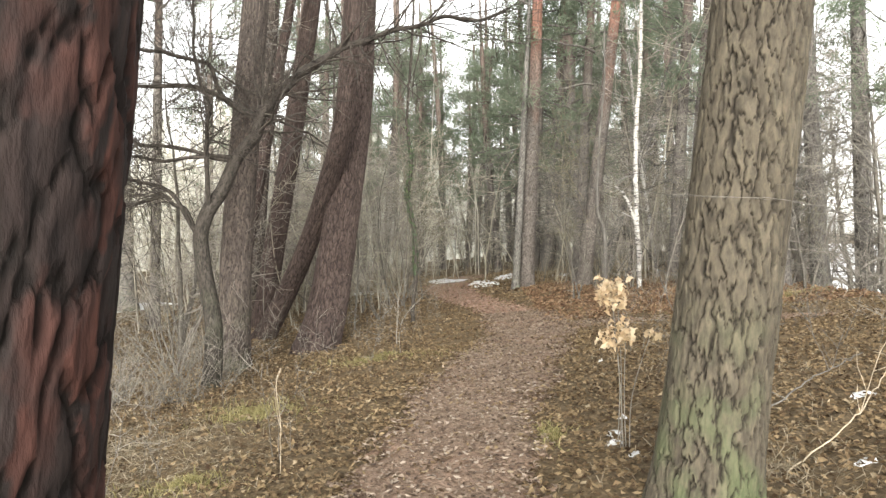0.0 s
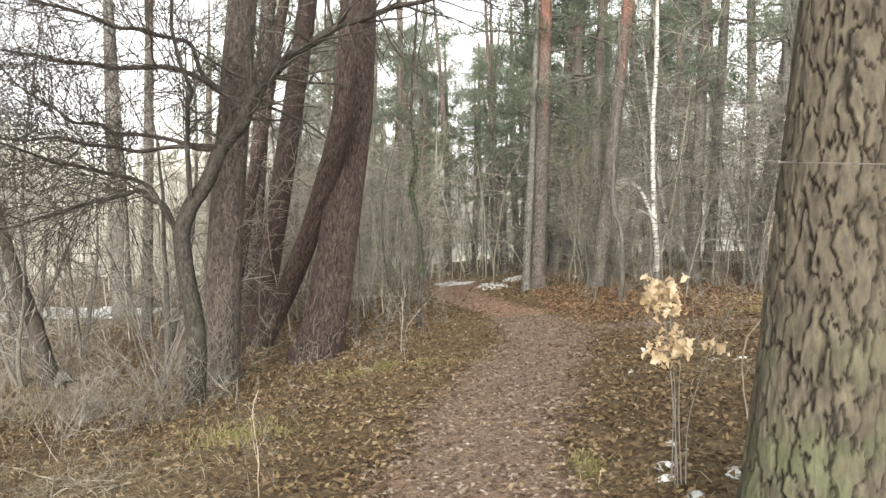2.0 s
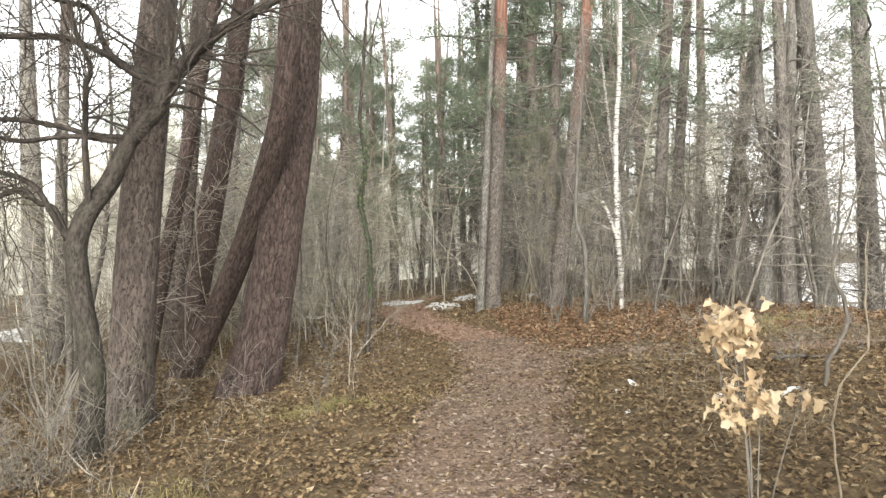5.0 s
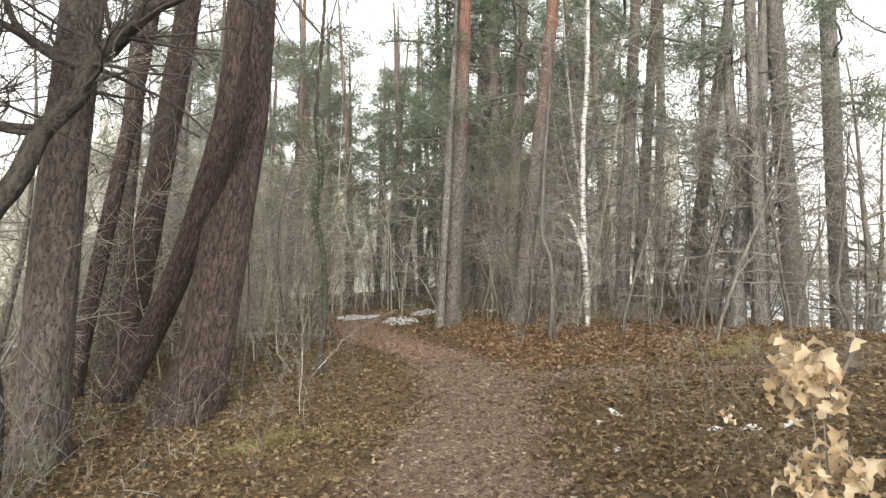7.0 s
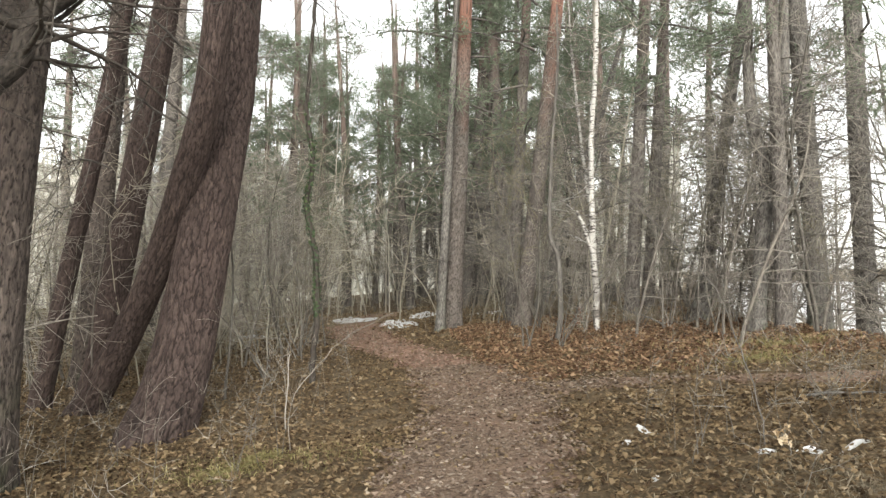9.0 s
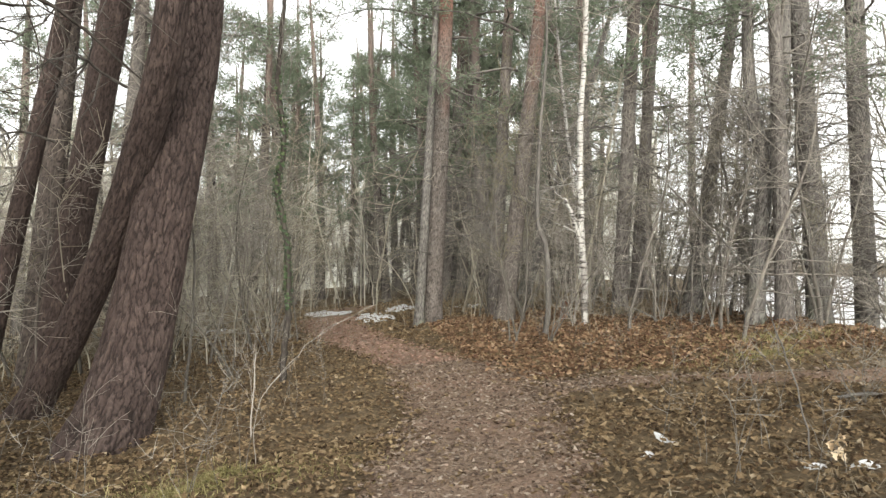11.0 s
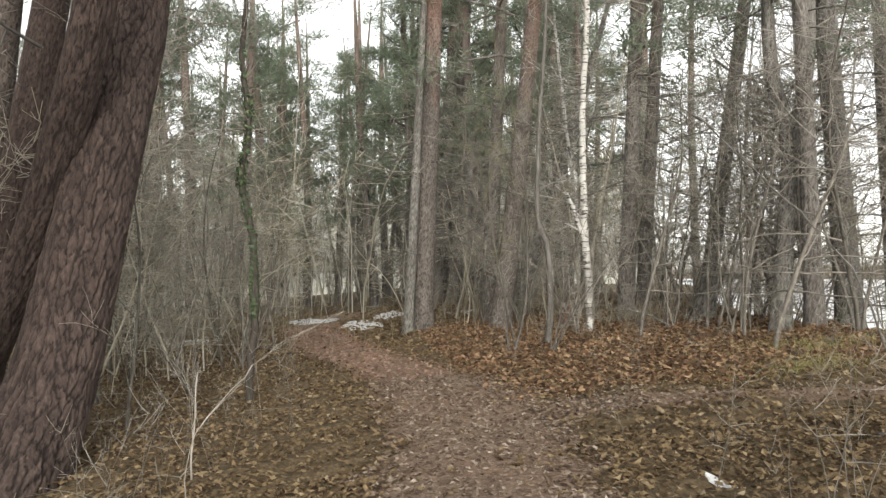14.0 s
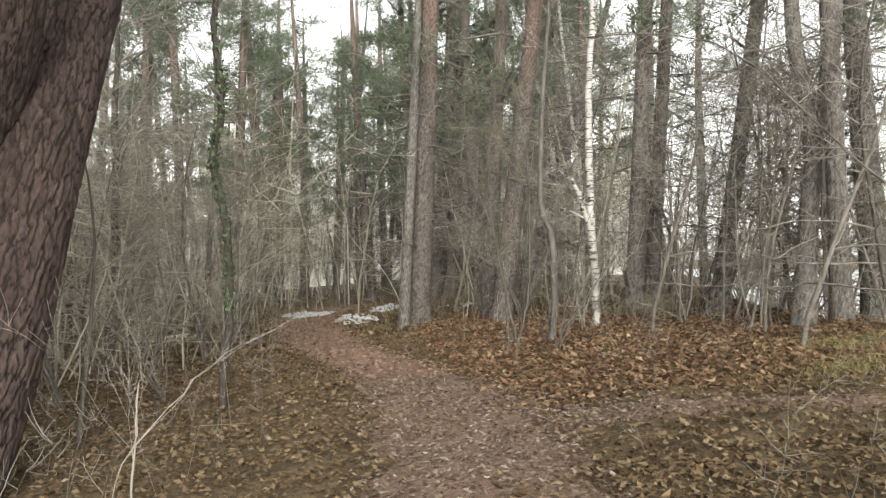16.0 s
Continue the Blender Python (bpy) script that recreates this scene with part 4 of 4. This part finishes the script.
scatter(4, 22, -9, -3.0, 3.5, 9.5, [4, 4, 4, 3])
scatter(9, 8, -2.9, -1.75, 4.3, 5.6, [4], 0.55, 0.8)
scatter(5, 8, 4.0, 8, 2.5, 8, [2, 3, 4], 0.5, 0.9)
scatter(6, 22, -24, 12, 30, 55, [7, 7, 8, 0, 1, 6], 0.8, 1.2)
scatter(7, 20, -20, -8, 8, 28, [0, 3, 7, 6])
scatter(8, 14, 7.8, 9.4, 6, 20, [3, 6, 2, 4], 0.6, 1.0)
scatter(10, 9, 4.5, 14, 18, 31, [7, 7, 8], 0.7, 1.1)
scatter(11, 6, -9, -0.5, 16, 28, [7], 0.7, 1.05)
scatter(14, 6, -8.5, -3.6, 6.5, 11, [8], 0.45, 0.7)
scatter(13, 12, -4, 5, 29, 42, [7, 6, 1], 0.7, 1.0)
scatter(15, 6, 7.2, 9.4, 12, 21, [7, 8], 0.6, 0.9)

# dry stalks and seedlings standing in the litter
KINDS.append(("weed", sapling_meshes(31, 0.75, 0.0032, 2, 0.8, 5.0, 2, 0.2, 0.3, 0.0012), M_TWIG, "thin dry stalk standing in the litter", "weed"))
KINDS.append(("seedling", sapling_meshes(32, 1.15, 0.0045, 1, 0.9, 6.0, 2, 0.12, 0.25, 0.0013), M_TWIG, "thin bare seedling standing in the litter", "seedling"))
KINDS.append(("young_tree", sapling_meshes(33, 5.0, 0.032, 1, 1.0, 4.4, 3, 0.1, 0.2, 0.0024, (-0.1, 0.45), (0.2, 0.42)), M_TWIG, "young bare tree with long level twiggy branches", "tree"))
KINDS.append(("young_tree", sapling_meshes(34, 4.2, 0.026, 2, 1.0, 3.0, 3, 0.2, 0.15, 0.0024, (-0.1, 0.5), (0.2, 0.42)), M_DEAD, "young dark bare tree with long level branches", "tree"))
g = random.Random(23)
for x0, x1, y0, y1, count in ((4.8, 9.2, 11.2, 16.5, 11), (-5, -0.9, 12.6, 17, 9), (9, 12, 8, 12, 3)):
    for _ in range(count):
        plant(g.choice((11, 12)), g.uniform(x0, x1), g.uniform(y0, y1), g.uniform(0.7, 1.2), g.uniform(0, 360), (g.uniform(-5, 5), g.uniform(-5, 5)))
g = random.Random(19)
for x0, x1, y0, y1, count in ((2.6, 6.5, 4.5, 8.2, 26), (2.8, 7.5, 10, 14, 30), (-2.4, 0.1, 5, 11.5, 26), (-1.6, -0.2, 0.5, 5, 8), (-0.6, 0.5, 8.5, 13, 10), (-3.6, -1.2, 1.8, 4.8, 16)):
    for _ in range(count):
        plant(g.choice((9, 9, 10)), g.uniform(x0, x1), g.uniform(y0, y1), g.uniform(0.5, 1.15), g.uniform(0, 360), (g.uniform(-12, 12), g.uniform(-12, 12)))

# pines further off, from a few shared trunks
FAR_TRUNKS = [bark_mesh("trunk", [(0, 0, 0), (0.1, 0, 3), (0.25, 0.1, 7), (0.2, 0.1, 15)], [0.2, 0.18, 0.16, 0.12, 0.03], 14, 0.3, 12, (0.06, 0.16), 0.014, 0.3, 41),
              bark_mesh("trunk", [(0, 0, 0), (-0.1, 0, 3), (0.05, 0.1, 8), (0.3, 0, 15)], [0.15, 0.14, 0.12, 0.09, 0.02], 12, 0.3, 12, (0.06, 0.16), 0.012, 0.3, 42)]
g = random.Random(77)
FAR = {}
placed = 0
while placed < 72:
    x, y = g.uniform(-12, 14.0), g.uniform(26, 55)
    if x > 9 + 0.5 * (y - 16) or y > 56:
        continue
    if placed < 12:
        x, y = g.uniform(-8, 8), g.uniform(36, 52)
    if 26 < placed < 38:
        x, y = g.uniform(-9, 11), g.uniform(25, 38)
    if 37 < placed < 55:
        x, y = g.uniform(3, 15), g.uniform(25, 44)
    if 54 < placed < 58:
        x, y = g.uniform(-9, -3), g.uniform(20, 30)
    if 57 < placed < 68:
        x, y = g.uniform(-7, 3), g.uniform(38, 54)
    if placed > 67:
        x, y = g.uniform(-14, 8), g.uniform(-22, -6)
    c = np.interp(y, PATH_Y, PATH_X)
    if y < 29 and abs(x - c) < 1.6 or 23 < y < 38 and abs(x + 0.06 * (y - 20)) < 1.5:
        continue
    kind = g.randrange(4)
    m = pose(x, y, float(land(x, y)) - 0.05, g.uniform(-2, 2), g.uniform(-1, 4), g.uniform(0, 360))
    if kind in FAR:
        e = copy_thing(FAR[kind], m)
    else:
        e = tagged(new("pine_tree"), "tall pine with a green crown in the wood", "pine tree", "pines of the wood")
        e.matrix_basis = m
        top = (TOP_LOW, TOP_MID, TOP_LOW, TOP_MID)[kind]
        part("trunk", FAR_TRUNKS[kind % 2], M_PINE, e)
        tagged(part("limbwork", top[0], M_DEAD, e), kind="stuff")
        tagged(part("foliage", top[1], M_NEEDLE, e, "green pine needles"), kind="stuff")
        FAR[kind] = e
    k = g.uniform(0.8, 1.25)
    e.scale = (k, k, k)
    placed += 1


def far_woods(seed, count, area, lo, hi, twigs_each=9):
    """Countless thin stems and twigs far off, one mesh."""
    r = np.random.default_rng(seed)
    x, y = r.uniform(area[0], area[1], count), r.uniform(area[2], area[3], count)
    base = np.stack([x, y, land(x, y) - 0.1], -1)
    V, F, n = [], [], 0
    sides = np.array([[1.0, 0, 0], [-0.5, 0.87, 0], [-0.5, -0.87, 0]])
    for p in base:
        h = r.uniform(lo, hi)
        w = h * r.uniform(0.004, 0.011)
        knee = p + np.array([r.normal(0, h * 0.06), r.normal(0, h * 0.06), h * 0.5])
        top = knee + np.array([r.normal(0, h * 0.1), r.normal(0, h * 0.1), h * 0.5])
        rows = [(p, w, knee, w * 0.65), (knee, w * 0.65, top, w * 0.15)]
        for _ in range(twigs_each):
            u = r.uniform(0.1, 1)
            q = p + (knee - p) * u * 2 if u < 0.5 else knee + (top - knee) * (u * 2 - 1)
            d = np.array([r.normal(0, 1), r.normal(0, 1), r.uniform(-0.2, 1.0)])
            e = q + d / np.linalg.norm(d) * h * r.uniform(0.1, 0.27)
            rows.append((q, 0.016, e, 0.005))
            for _ in range(2):
                f = q + (e - q) * r.uniform(0.4, 1)
                rows.append((f, 0.009, f + (d + r.normal(0, 0.9, 3)) * h * 0.05, 0.004))
        for a, ra, b, rb in rows:
            V.append(a + sides * ra)
            V.append(b + sides * rb)
            F += [(n, n + 1, n + 4, n + 3), (n + 1, n + 2, n + 5, n + 4), (n + 2, n, n + 3, n + 5)]
            n += 6
    return fast_mesh("far_woods", np.concatenate(V), F)


def thicket(seed, count, area, lo, hi, rate, size, lean=0.17):
    """Crowded young growth: thin bent stems with countless fine twigs, one mesh."""
    r = np.random.default_rng(seed)
    tubes = Tubes()
    done = 0
    while done < count:
        x, y = r.uniform(area[0], area[1]), r.uniform(area[2], area[3])
        c, w = np.interp(y, PATH_Y, PATH_X), np.interp(y, PATH_Y, PATH_W)
        if (y < 28 and abs(x - c) < w / 2 + 0.3) or (-1.2 < x < 0.6 and y < 12.3) or x > 9.5 + 0.4 * max(0.0, y - 15.5):
            continue
        done += 1
        h = r.uniform(lo, hi)
        p = np.array([x, y, float(land(x, y)) - 0.05])
        d = np.array([r.normal(0, lean), r.normal(0, lean), 1.0])
        pts = [p]
        for _ in range(7):
            d = d + r.normal(0, 0.16, 3)
            d[2] = max(d[2], 0.35)
            d /= np.linalg.norm(d)
            pts.append(pts[-1] + d * h / 7)
        pts = np.array(pts)
        tubes.add(pts, size * h * r.uniform(0.6, 1.5) * np.linspace(1, 0.2, 8), 4)
        for _ in range(int(rate * h)):
            u = r.uniform(0.7, 6.99)
            k = int(u)
            q = pts[k] + (pts[k + 1] - pts[k]) * (u - k)
            a = r.uniform(0, 6.28)
            way = np.array([math.cos(a), math.sin(a), r.uniform(-0.2, 0.7)])
            e = q + way * h * r.uniform(0.07, 0.25)
            m = (q + e) / 2 + r.normal(0, 0.07, 3)
            tubes.add(np.array([q, m, e]), [0.007, 0.0055, 0.003], 3)
            for _ in range(3):
                b = m + (e - m) * r.uniform(0, 1)
                tubes.add(np.array([b, b + (way + r.normal(0, 0.8, 3)) * h * r.uniform(0.03, 0.08)]), [0.0045, 0.0028], 3)
    return tubes.mesh("thicket")


def growth(name, me, mat, label):
    tagged(part(name, me, mat), label, name.replace("_", " "), kind="stuff")


# M_THICK and M_WOODS carry painted haze; M_TWIG is plain twig colour.
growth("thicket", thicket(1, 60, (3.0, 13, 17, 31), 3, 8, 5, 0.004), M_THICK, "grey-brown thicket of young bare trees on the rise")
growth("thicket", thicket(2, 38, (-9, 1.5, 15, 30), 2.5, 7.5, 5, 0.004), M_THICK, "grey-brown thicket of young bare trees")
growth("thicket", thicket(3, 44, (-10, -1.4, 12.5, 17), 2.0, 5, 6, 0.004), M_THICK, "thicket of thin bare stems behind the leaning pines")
growth("thicket", thicket(4, 44, (4.6, 10.5, 14, 18.5), 1.2, 3.6, 7, 0.004), M_TWIG, "low thicket of bare twigs between lakeside trees")
growth("thicket", thicket(5, 16, (-4.5, 2.6, 21.5, 30), 1.5, 4.5, 6, 0.004), M_THICK, "low thicket round the far path, haze-paled")
growth("far_woods", far_woods(1, 170, (-34, 12, 38, 56), 5, 12), M_WOODS, "bare grey-brown woods in the distance, haze-paled")
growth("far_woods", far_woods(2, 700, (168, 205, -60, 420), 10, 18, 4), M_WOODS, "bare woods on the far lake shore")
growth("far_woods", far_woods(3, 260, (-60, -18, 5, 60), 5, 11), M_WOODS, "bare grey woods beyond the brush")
growth("far_woods", far_woods(5, 90, (-16, 8, 30, 46), 2.5, 7), M_WOODS, "thicket of thin stems past the bend, haze-paled")
growth("far_woods", far_woods(6, 40, (-14, -1.6, 20, 33), 2.5, 6), M_WOODS, "thicket of thin stems beside the far path, haze-paled")


def haze_backdrop():
    """The edge of the wood far off: an added ragged grey-brown curtain, its haze painted on."""
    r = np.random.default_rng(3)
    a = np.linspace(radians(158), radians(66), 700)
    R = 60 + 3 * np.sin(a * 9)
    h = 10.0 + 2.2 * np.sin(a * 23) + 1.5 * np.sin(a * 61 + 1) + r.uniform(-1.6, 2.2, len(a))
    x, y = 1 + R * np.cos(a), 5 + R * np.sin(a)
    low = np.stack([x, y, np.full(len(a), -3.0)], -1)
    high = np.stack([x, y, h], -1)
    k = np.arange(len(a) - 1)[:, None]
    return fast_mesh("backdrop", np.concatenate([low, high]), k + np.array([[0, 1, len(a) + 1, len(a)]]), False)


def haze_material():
    m, n, l, b = material("painted_glowing_haze", 1.0)
    # Pale tones put the mist into the colour.
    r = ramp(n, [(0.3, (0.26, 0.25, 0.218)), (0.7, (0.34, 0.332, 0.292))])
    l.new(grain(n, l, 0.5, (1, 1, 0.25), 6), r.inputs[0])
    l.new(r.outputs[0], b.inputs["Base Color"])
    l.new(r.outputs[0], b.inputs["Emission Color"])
    # Added glow imitates bright misty air; the wood itself sheds no light.
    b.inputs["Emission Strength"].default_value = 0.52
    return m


tagged(part("backdrop", haze_backdrop(), haze_material()), "grey-brown backdrop of the far wood edge, haze painted on and glowing", "woods", kind="structure")

# ---------------------------------------------------------------- litter, grass, snow
def litter(name, seed, count, x0, x1, y0, y1, size, mat, label, off_path=True, lift=0.02, keep=None):
    r = np.random.default_rng(seed)
    x, y = r.uniform(x0, x1, count), r.uniform(y0, y1, count)
    p = on_path(x, y)
    stray = np.clip(wave(x, y, 1.1, 11) + 0.5 * wave(x, y, 0.4, 13) - 0.15, 0, 0.6)
    ok = (r.uniform(0, 1, count) > p ** 1.7 * (0.93 - stray)) if off_path else (p > 0.25)
    if keep:
        ok &= keep(x, y, r.uniform(0, 1, count))
    x, y = x[ok], y[ok]
    n = len(x)
    tilt = 0.42 if off_path else 0.2
    N = np.stack([r.normal(0, tilt, n), r.normal(0, tilt, n), np.ones(n)], -1)
    N /= np.linalg.norm(N, axis=1)[:, None]
    z = land(x, y) + r.uniform(0.004, lift, n) + (0.034 if not off_path else 0)
    me = fast_mesh(name, *leaf_arrays(np.stack([x, y, z], -1), N, size, r), False)
    return tagged(part(name, me, mat), label, "leaves", kind="stuff")


litter("leaf_litter", 1, 120000, -7, 7, -4.5, 8, 0.049, M_LITTER, "thick brown litter of fallen oak leaves", lift=0.05,
       keep=lambda x, y, u: u > 0.75 * np.clip((-0.35 - x) * 2, 0, 1) * np.clip(4.6 - y + 0.8 * wave(x, y, 1.7, 6), 0, 1))
litter("leaf_litter", 2, 52000, -7, 8, 7, 17, 0.056, M_LITTER, "brown fallen leaves between the trees", lift=0.05)
litter("leaf_litter", 3, 30000, 2.2, 9, 9.8, 20, 0.075, M_RUST, "rusty red-brown fallen leaves on the rise", lift=0.06)
litter("leaf_litter", 4, 20000, -9, 9, 16, 32, 0.12, M_LITTER, "fallen leaves further along the path", lift=0.05)
litter("leaf_bits", 5, 40000, -0.3, 3.6, -3, 12, 0.044, M_CHIP, "flattened leaf bits and chips on the path", False, 0.008)
litter("leaf_bits", 6, 16000, -2, 3, 12, 24, 0.06, M_NEEDLEFALL, "reddish fallen needles and leaf bits on the path beyond the bend", False, 0.008)
litter("leaf_bits", 7, 5000, 2.4, 9, 6.8, 10, 0.05, M_CHIP, "leaf bits on the side trail", False, 0.008)


def grass_patch(x, y, rx, ry, count, height, mat, label, lying=0.6, wide=0.0035):
    r = np.random.default_rng(int(abs(x * 97 + y * 31)) + count)
    a, q = r.uniform(0, 6.28, count), np.abs(r.normal(0, 0.62, count)) * (1 + 0.35 * np.sin(3 * x + r.integers(0, 5, count)))
    px, py = x + np.cos(a) * q * rx, y + np.sin(a) * q * ry
    b = np.stack([px, py, land(px, py) - 0.005], -1)
    w = np.stack([r.normal(0, lying, count), r.normal(0, lying, count), np.ones(count)], -1)
    w /= np.linalg.norm(w, axis=1)[:, None]
    h = height * r.uniform(0.5, 1.2, count)[:, None]
    s = np.cross(w, r.normal(0, 1, (count, 3)))
    s /= np.linalg.norm(s, axis=1)[:, None]
    bend = np.stack([r.normal(0, 0.35, count), r.normal(0, 0.35, count), -0.3 * np.ones(count)], -1) * h
    V = np.stack([b - s * wide, b + s * wide, b + w * h * 0.6 + s * wide * 0.7, b + w * h * 0.6 - s * wide * 0.7, b + w * h + bend], 1).reshape(-1, 3)
    k = np.arange(count)[:, None] * 5
    F = np.concatenate([k + np.array([[0, 1, 2]]), k + np.array([[0, 2, 3]]), k + np.array([[3, 2, 4]])], 1).reshape(-1, 3)
    return tagged(part("grass_patch", fast_mesh("grass_patch", V, F, False), mat), label, "grass", kind="stuff")


YG = "patch of yellow-green winter grass in the litter"
grass_patch(-1.06, 3.95, 0.6, 0.6, 900, 0.16, M_GRASS, YG)
grass_patch(-0.25, 7.0, 0.8, 0.4, 1300, 0.11, M_GRASS, YG)
grass_patch(-0.5, 6.7, 0.5, 0.3, 600, 0.12, M_GRASS, YG)
grass_patch(1.68, 2.5, 0.12, 0.3, 300, 0.12, M_GRASS, YG)
grass_patch(-0.85, 1.8, 0.5, 0.3, 500, 0.10, M_GRASS, YG)
grass_patch(5.5, 9.9, 0.9, 0.5, 1000, 0.16, M_GRASS, YG)
grass_patch(6.6, 11.2, 1.5, 0.6, 1200, 0.18, M_GRASS, YG)
grass_patch(-2.2, 2.4, 1.8, 2.0, 12000, 0.11, M_HAY, "flattened pale dry grass beside the path", 1.6)
grass_patch(-3.9, 5.8, 2.0, 2.4, 2000, 0.26, M_HAY, "stand of tall pale dry grass in the brush", 0.4)
grass_patch(-6.0, 7.5, 2.2, 3.0, 3000, 0.4, M_HAY, "stand of tall pale dry grass in the brush", 0.35)
grass_patch(3.6, 5.0, 1.6, 1.8, 1500, 0.13, M_HAY, "thin dry grass among the litter", 0.9)
grass_patch(2.9, 1.6, 0.9, 1.2, 900, 0.14, M_HAY, "thin dry grass among the litter", 0.9)

HERB = "stand of tall pale dry stalks between the trees"
grass_patch(-4.5, 17, 4.0, 4.0, 1700, 0.9, M_HAY, HERB, 0.35, 0.004)
grass_patch(-4.0, 25, 3.6, 4.0, 1500, 1.1, M_HAY, HERB, 0.35, 0.006)
grass_patch(5.2, 23, 3.4, 4.0, 1500, 1.0, M_HAY, HERB, 0.35, 0.006)
grass_patch(6.5, 16.5, 2.6, 2.6, 1200, 0.6, M_HAY, HERB, 0.35, 0.004)


def snow_patch(x, y, rx, ry, high, label, turn=0.0, seed=0):
    """A melting remnant: a low mound with a ragged rim."""
    rings, seg = 7, 40
    V, F = [], []
    r = np.random.default_rng(seed + int(abs(x) * 100))
    ph = r.uniform(0, 6.28, 5)
    for i in range(rings):
        q = i / (rings - 1)
        for j in range(seg):
            a = 2 * math.pi * j / seg
            k = q * (1 + 0.22 * math.sin(2 * a + ph[0]) + 0.16 * math.sin(3 * a + ph[1]) + 0.12 * math.sin(5 * a + ph[2]) + 0.08 * math.sin(9 * a + ph[3]))
            u, v = rx * k * math.cos(a), ry * k * math.sin(a)
            px, py = x + u * math.cos(turn) - v * math.sin(turn), y + u * math.sin(turn) + v * math.cos(turn)
            z = float(land(px, py)) + high * (1 - q ** 2.2) + 0.25 * high * math.sin(px * 31 + ph[4]) * math.sin(py * 27) + 0.016 * (1 - q) - (0.03 if i == rings - 1 else 0) + 0.014
            V.append((px, py, z))
    for i in range(rings - 1):
        for j in range(seg):
            k = (j + 1) % seg
            F.append((i * seg + j, (i + 1) * seg + j, (i + 1) * seg + k, i * seg + k))
    return tagged(part("snow_patch", fast_mesh("snow_patch", V, F), M_SNOW), label, "snow", "melting snow patches")


for k, (x, y, rx, ry, h, turn) in enumerate([
        (2.15, 2.50, 0.09, 0.06, 0.05, 0.3), (2.10, 2.27, 0.07, 0.03, 0.03, 0), (2.60, 2.43, 0.17, 0.08, 0.06, 0.3), (2.28, 2.90, 0.06, 0.03, 0.03, 0), (2.22, 2.05, 0.08, 0.04, 0.03, 0.1),
        (4.3, 3.2, 0.22, 0.07, 0.03, 0.4), (3.45, 1.5, 0.10, 0.05, 0.03, 0.2), (2.5, 5.47, 0.05, 0.04, 0.02, 0), (3.76, 5.84, 0.14, 0.04, 0.03, 0.2), (4.07, 5.81, 0.16, 0.04, 0.03, 0.1),
        (2.69, 6.57, 0.06, 0.07, 0.03, 0.8), (3.47, 5.9, 0.10, 0.05, 0.03, 0.2), (3.0, 7.0, 0.12, 0.05, 0.015, 0)]):
    snow_patch(x, y, rx * 0.75, ry * 0.75, h * 0.25, "small dirty white snow remnant in the litter", turn, k)
for k, (x, y, rx, ry, h) in enumerate([(1.0, 22.6, 0.6, 1.5, 0.04), (-0.4, 26.5, 0.9, 2.0, 0.03), (2.1, 25.6, 0.7, 1.4, 0.04), (-14, 22, 4.0, 2.2, 0.06), (-3.2, 21.5, 0.5, 0.4, 0.04), (4.0, 24.0, 0.7, 0.5, 0.05)]):
    snow_patch(x, y, rx, ry, h, "patch of old white snow on the forest floor", 0, k + 40)


# ---------------------------------------------------------------- fallen wood
def fallen(pts, r0, r1, mat, label, count=3):
    x, y = pts[0][0], pts[0][1]
    t = new("fallen_branch")
    t.location = (x, y, float(land(x, y)))
    tagged(t, label, "branch")
    world_pts = [(a, b, float(land(a, b)) + h) for a, b, h in pts]
    part("branch", limb_mesh("branch", t, world_pts, r0, r1, rng, count, 1, 0.5, 7), mat, t)
    return t


fallen([(4.2, 7.3, 0.02), (4.8, 7.4, 0.05), (5.6, 7.5, 0.03)], 0.02, 0.01, M_DEAD, "dark fallen branch on the litter")
fallen([(3.1, 2.4, 0.02), (3.8, 3.1, 0.16), (4.6, 3.8, 0.3)], 0.008, 0.004, M_DEAD, "thin fallen twig leaning over litter")
fallen([(3.0, 1.5, 0.03), (3.6, 1.9, 0.2), (4.2, 2.6, 0.4)], 0.006, 0.003, M_PALE, "thin dry twig beside the thick pine")
fallen([(-4.6, 7.2, 0.05), (-4.9, 7.5, 0.2), (-5.4, 7.7, 0.1)], 0.12, 0.05, M_DEAD, "dark rotting log in the dry brush", 6)
fallen([(6.2, 14.6, 0.05), (5.9, 14.8, 0.25), (5.4, 15.0, 0.45)], 0.02, 0.01, M_DEAD, "dark fallen branch propped among leaves")

M_STUMP = plain_bark("rotten_red_wood", (0.09, 0.045, 0.03), (0.2, 0.115, 0.075), 22, (1, 1, 0.4), 0.1)
stump = rooted("stump", 5.05, 17.0, "small broken rust-brown stump in the leaves", "stump")
part("trunk", bark_mesh("trunk", [(0, 0, 0), (0.01, 0, 0.2), (0.05, 0.01, 0.42)], [0.12, 0.1, 0.075], 40, 0.03, 1, (0.04, 0.1), 0.02, 0.3, 61), M_STUMP, stump)
jag = Tubes()
for k in range(9):
    a = k * 0.7
    p = np.array([0.05 + 0.05 * math.cos(a), 0.01 + 0.05 * math.sin(a), 0.36])
    jag.add(np.array([p, p + np.array([0.01, 0, 0.06]), p + np.array([0.015 * math.cos(a), 0.015 * math.sin(a), 0.1 + 0.05 * math.sin(a * 3)])]), [0.028, 0.02, 0.003], 5)
part("splintered_top", jag.mesh("splintered_top"), M_STUMP, stump, "splintered rust-brown top")
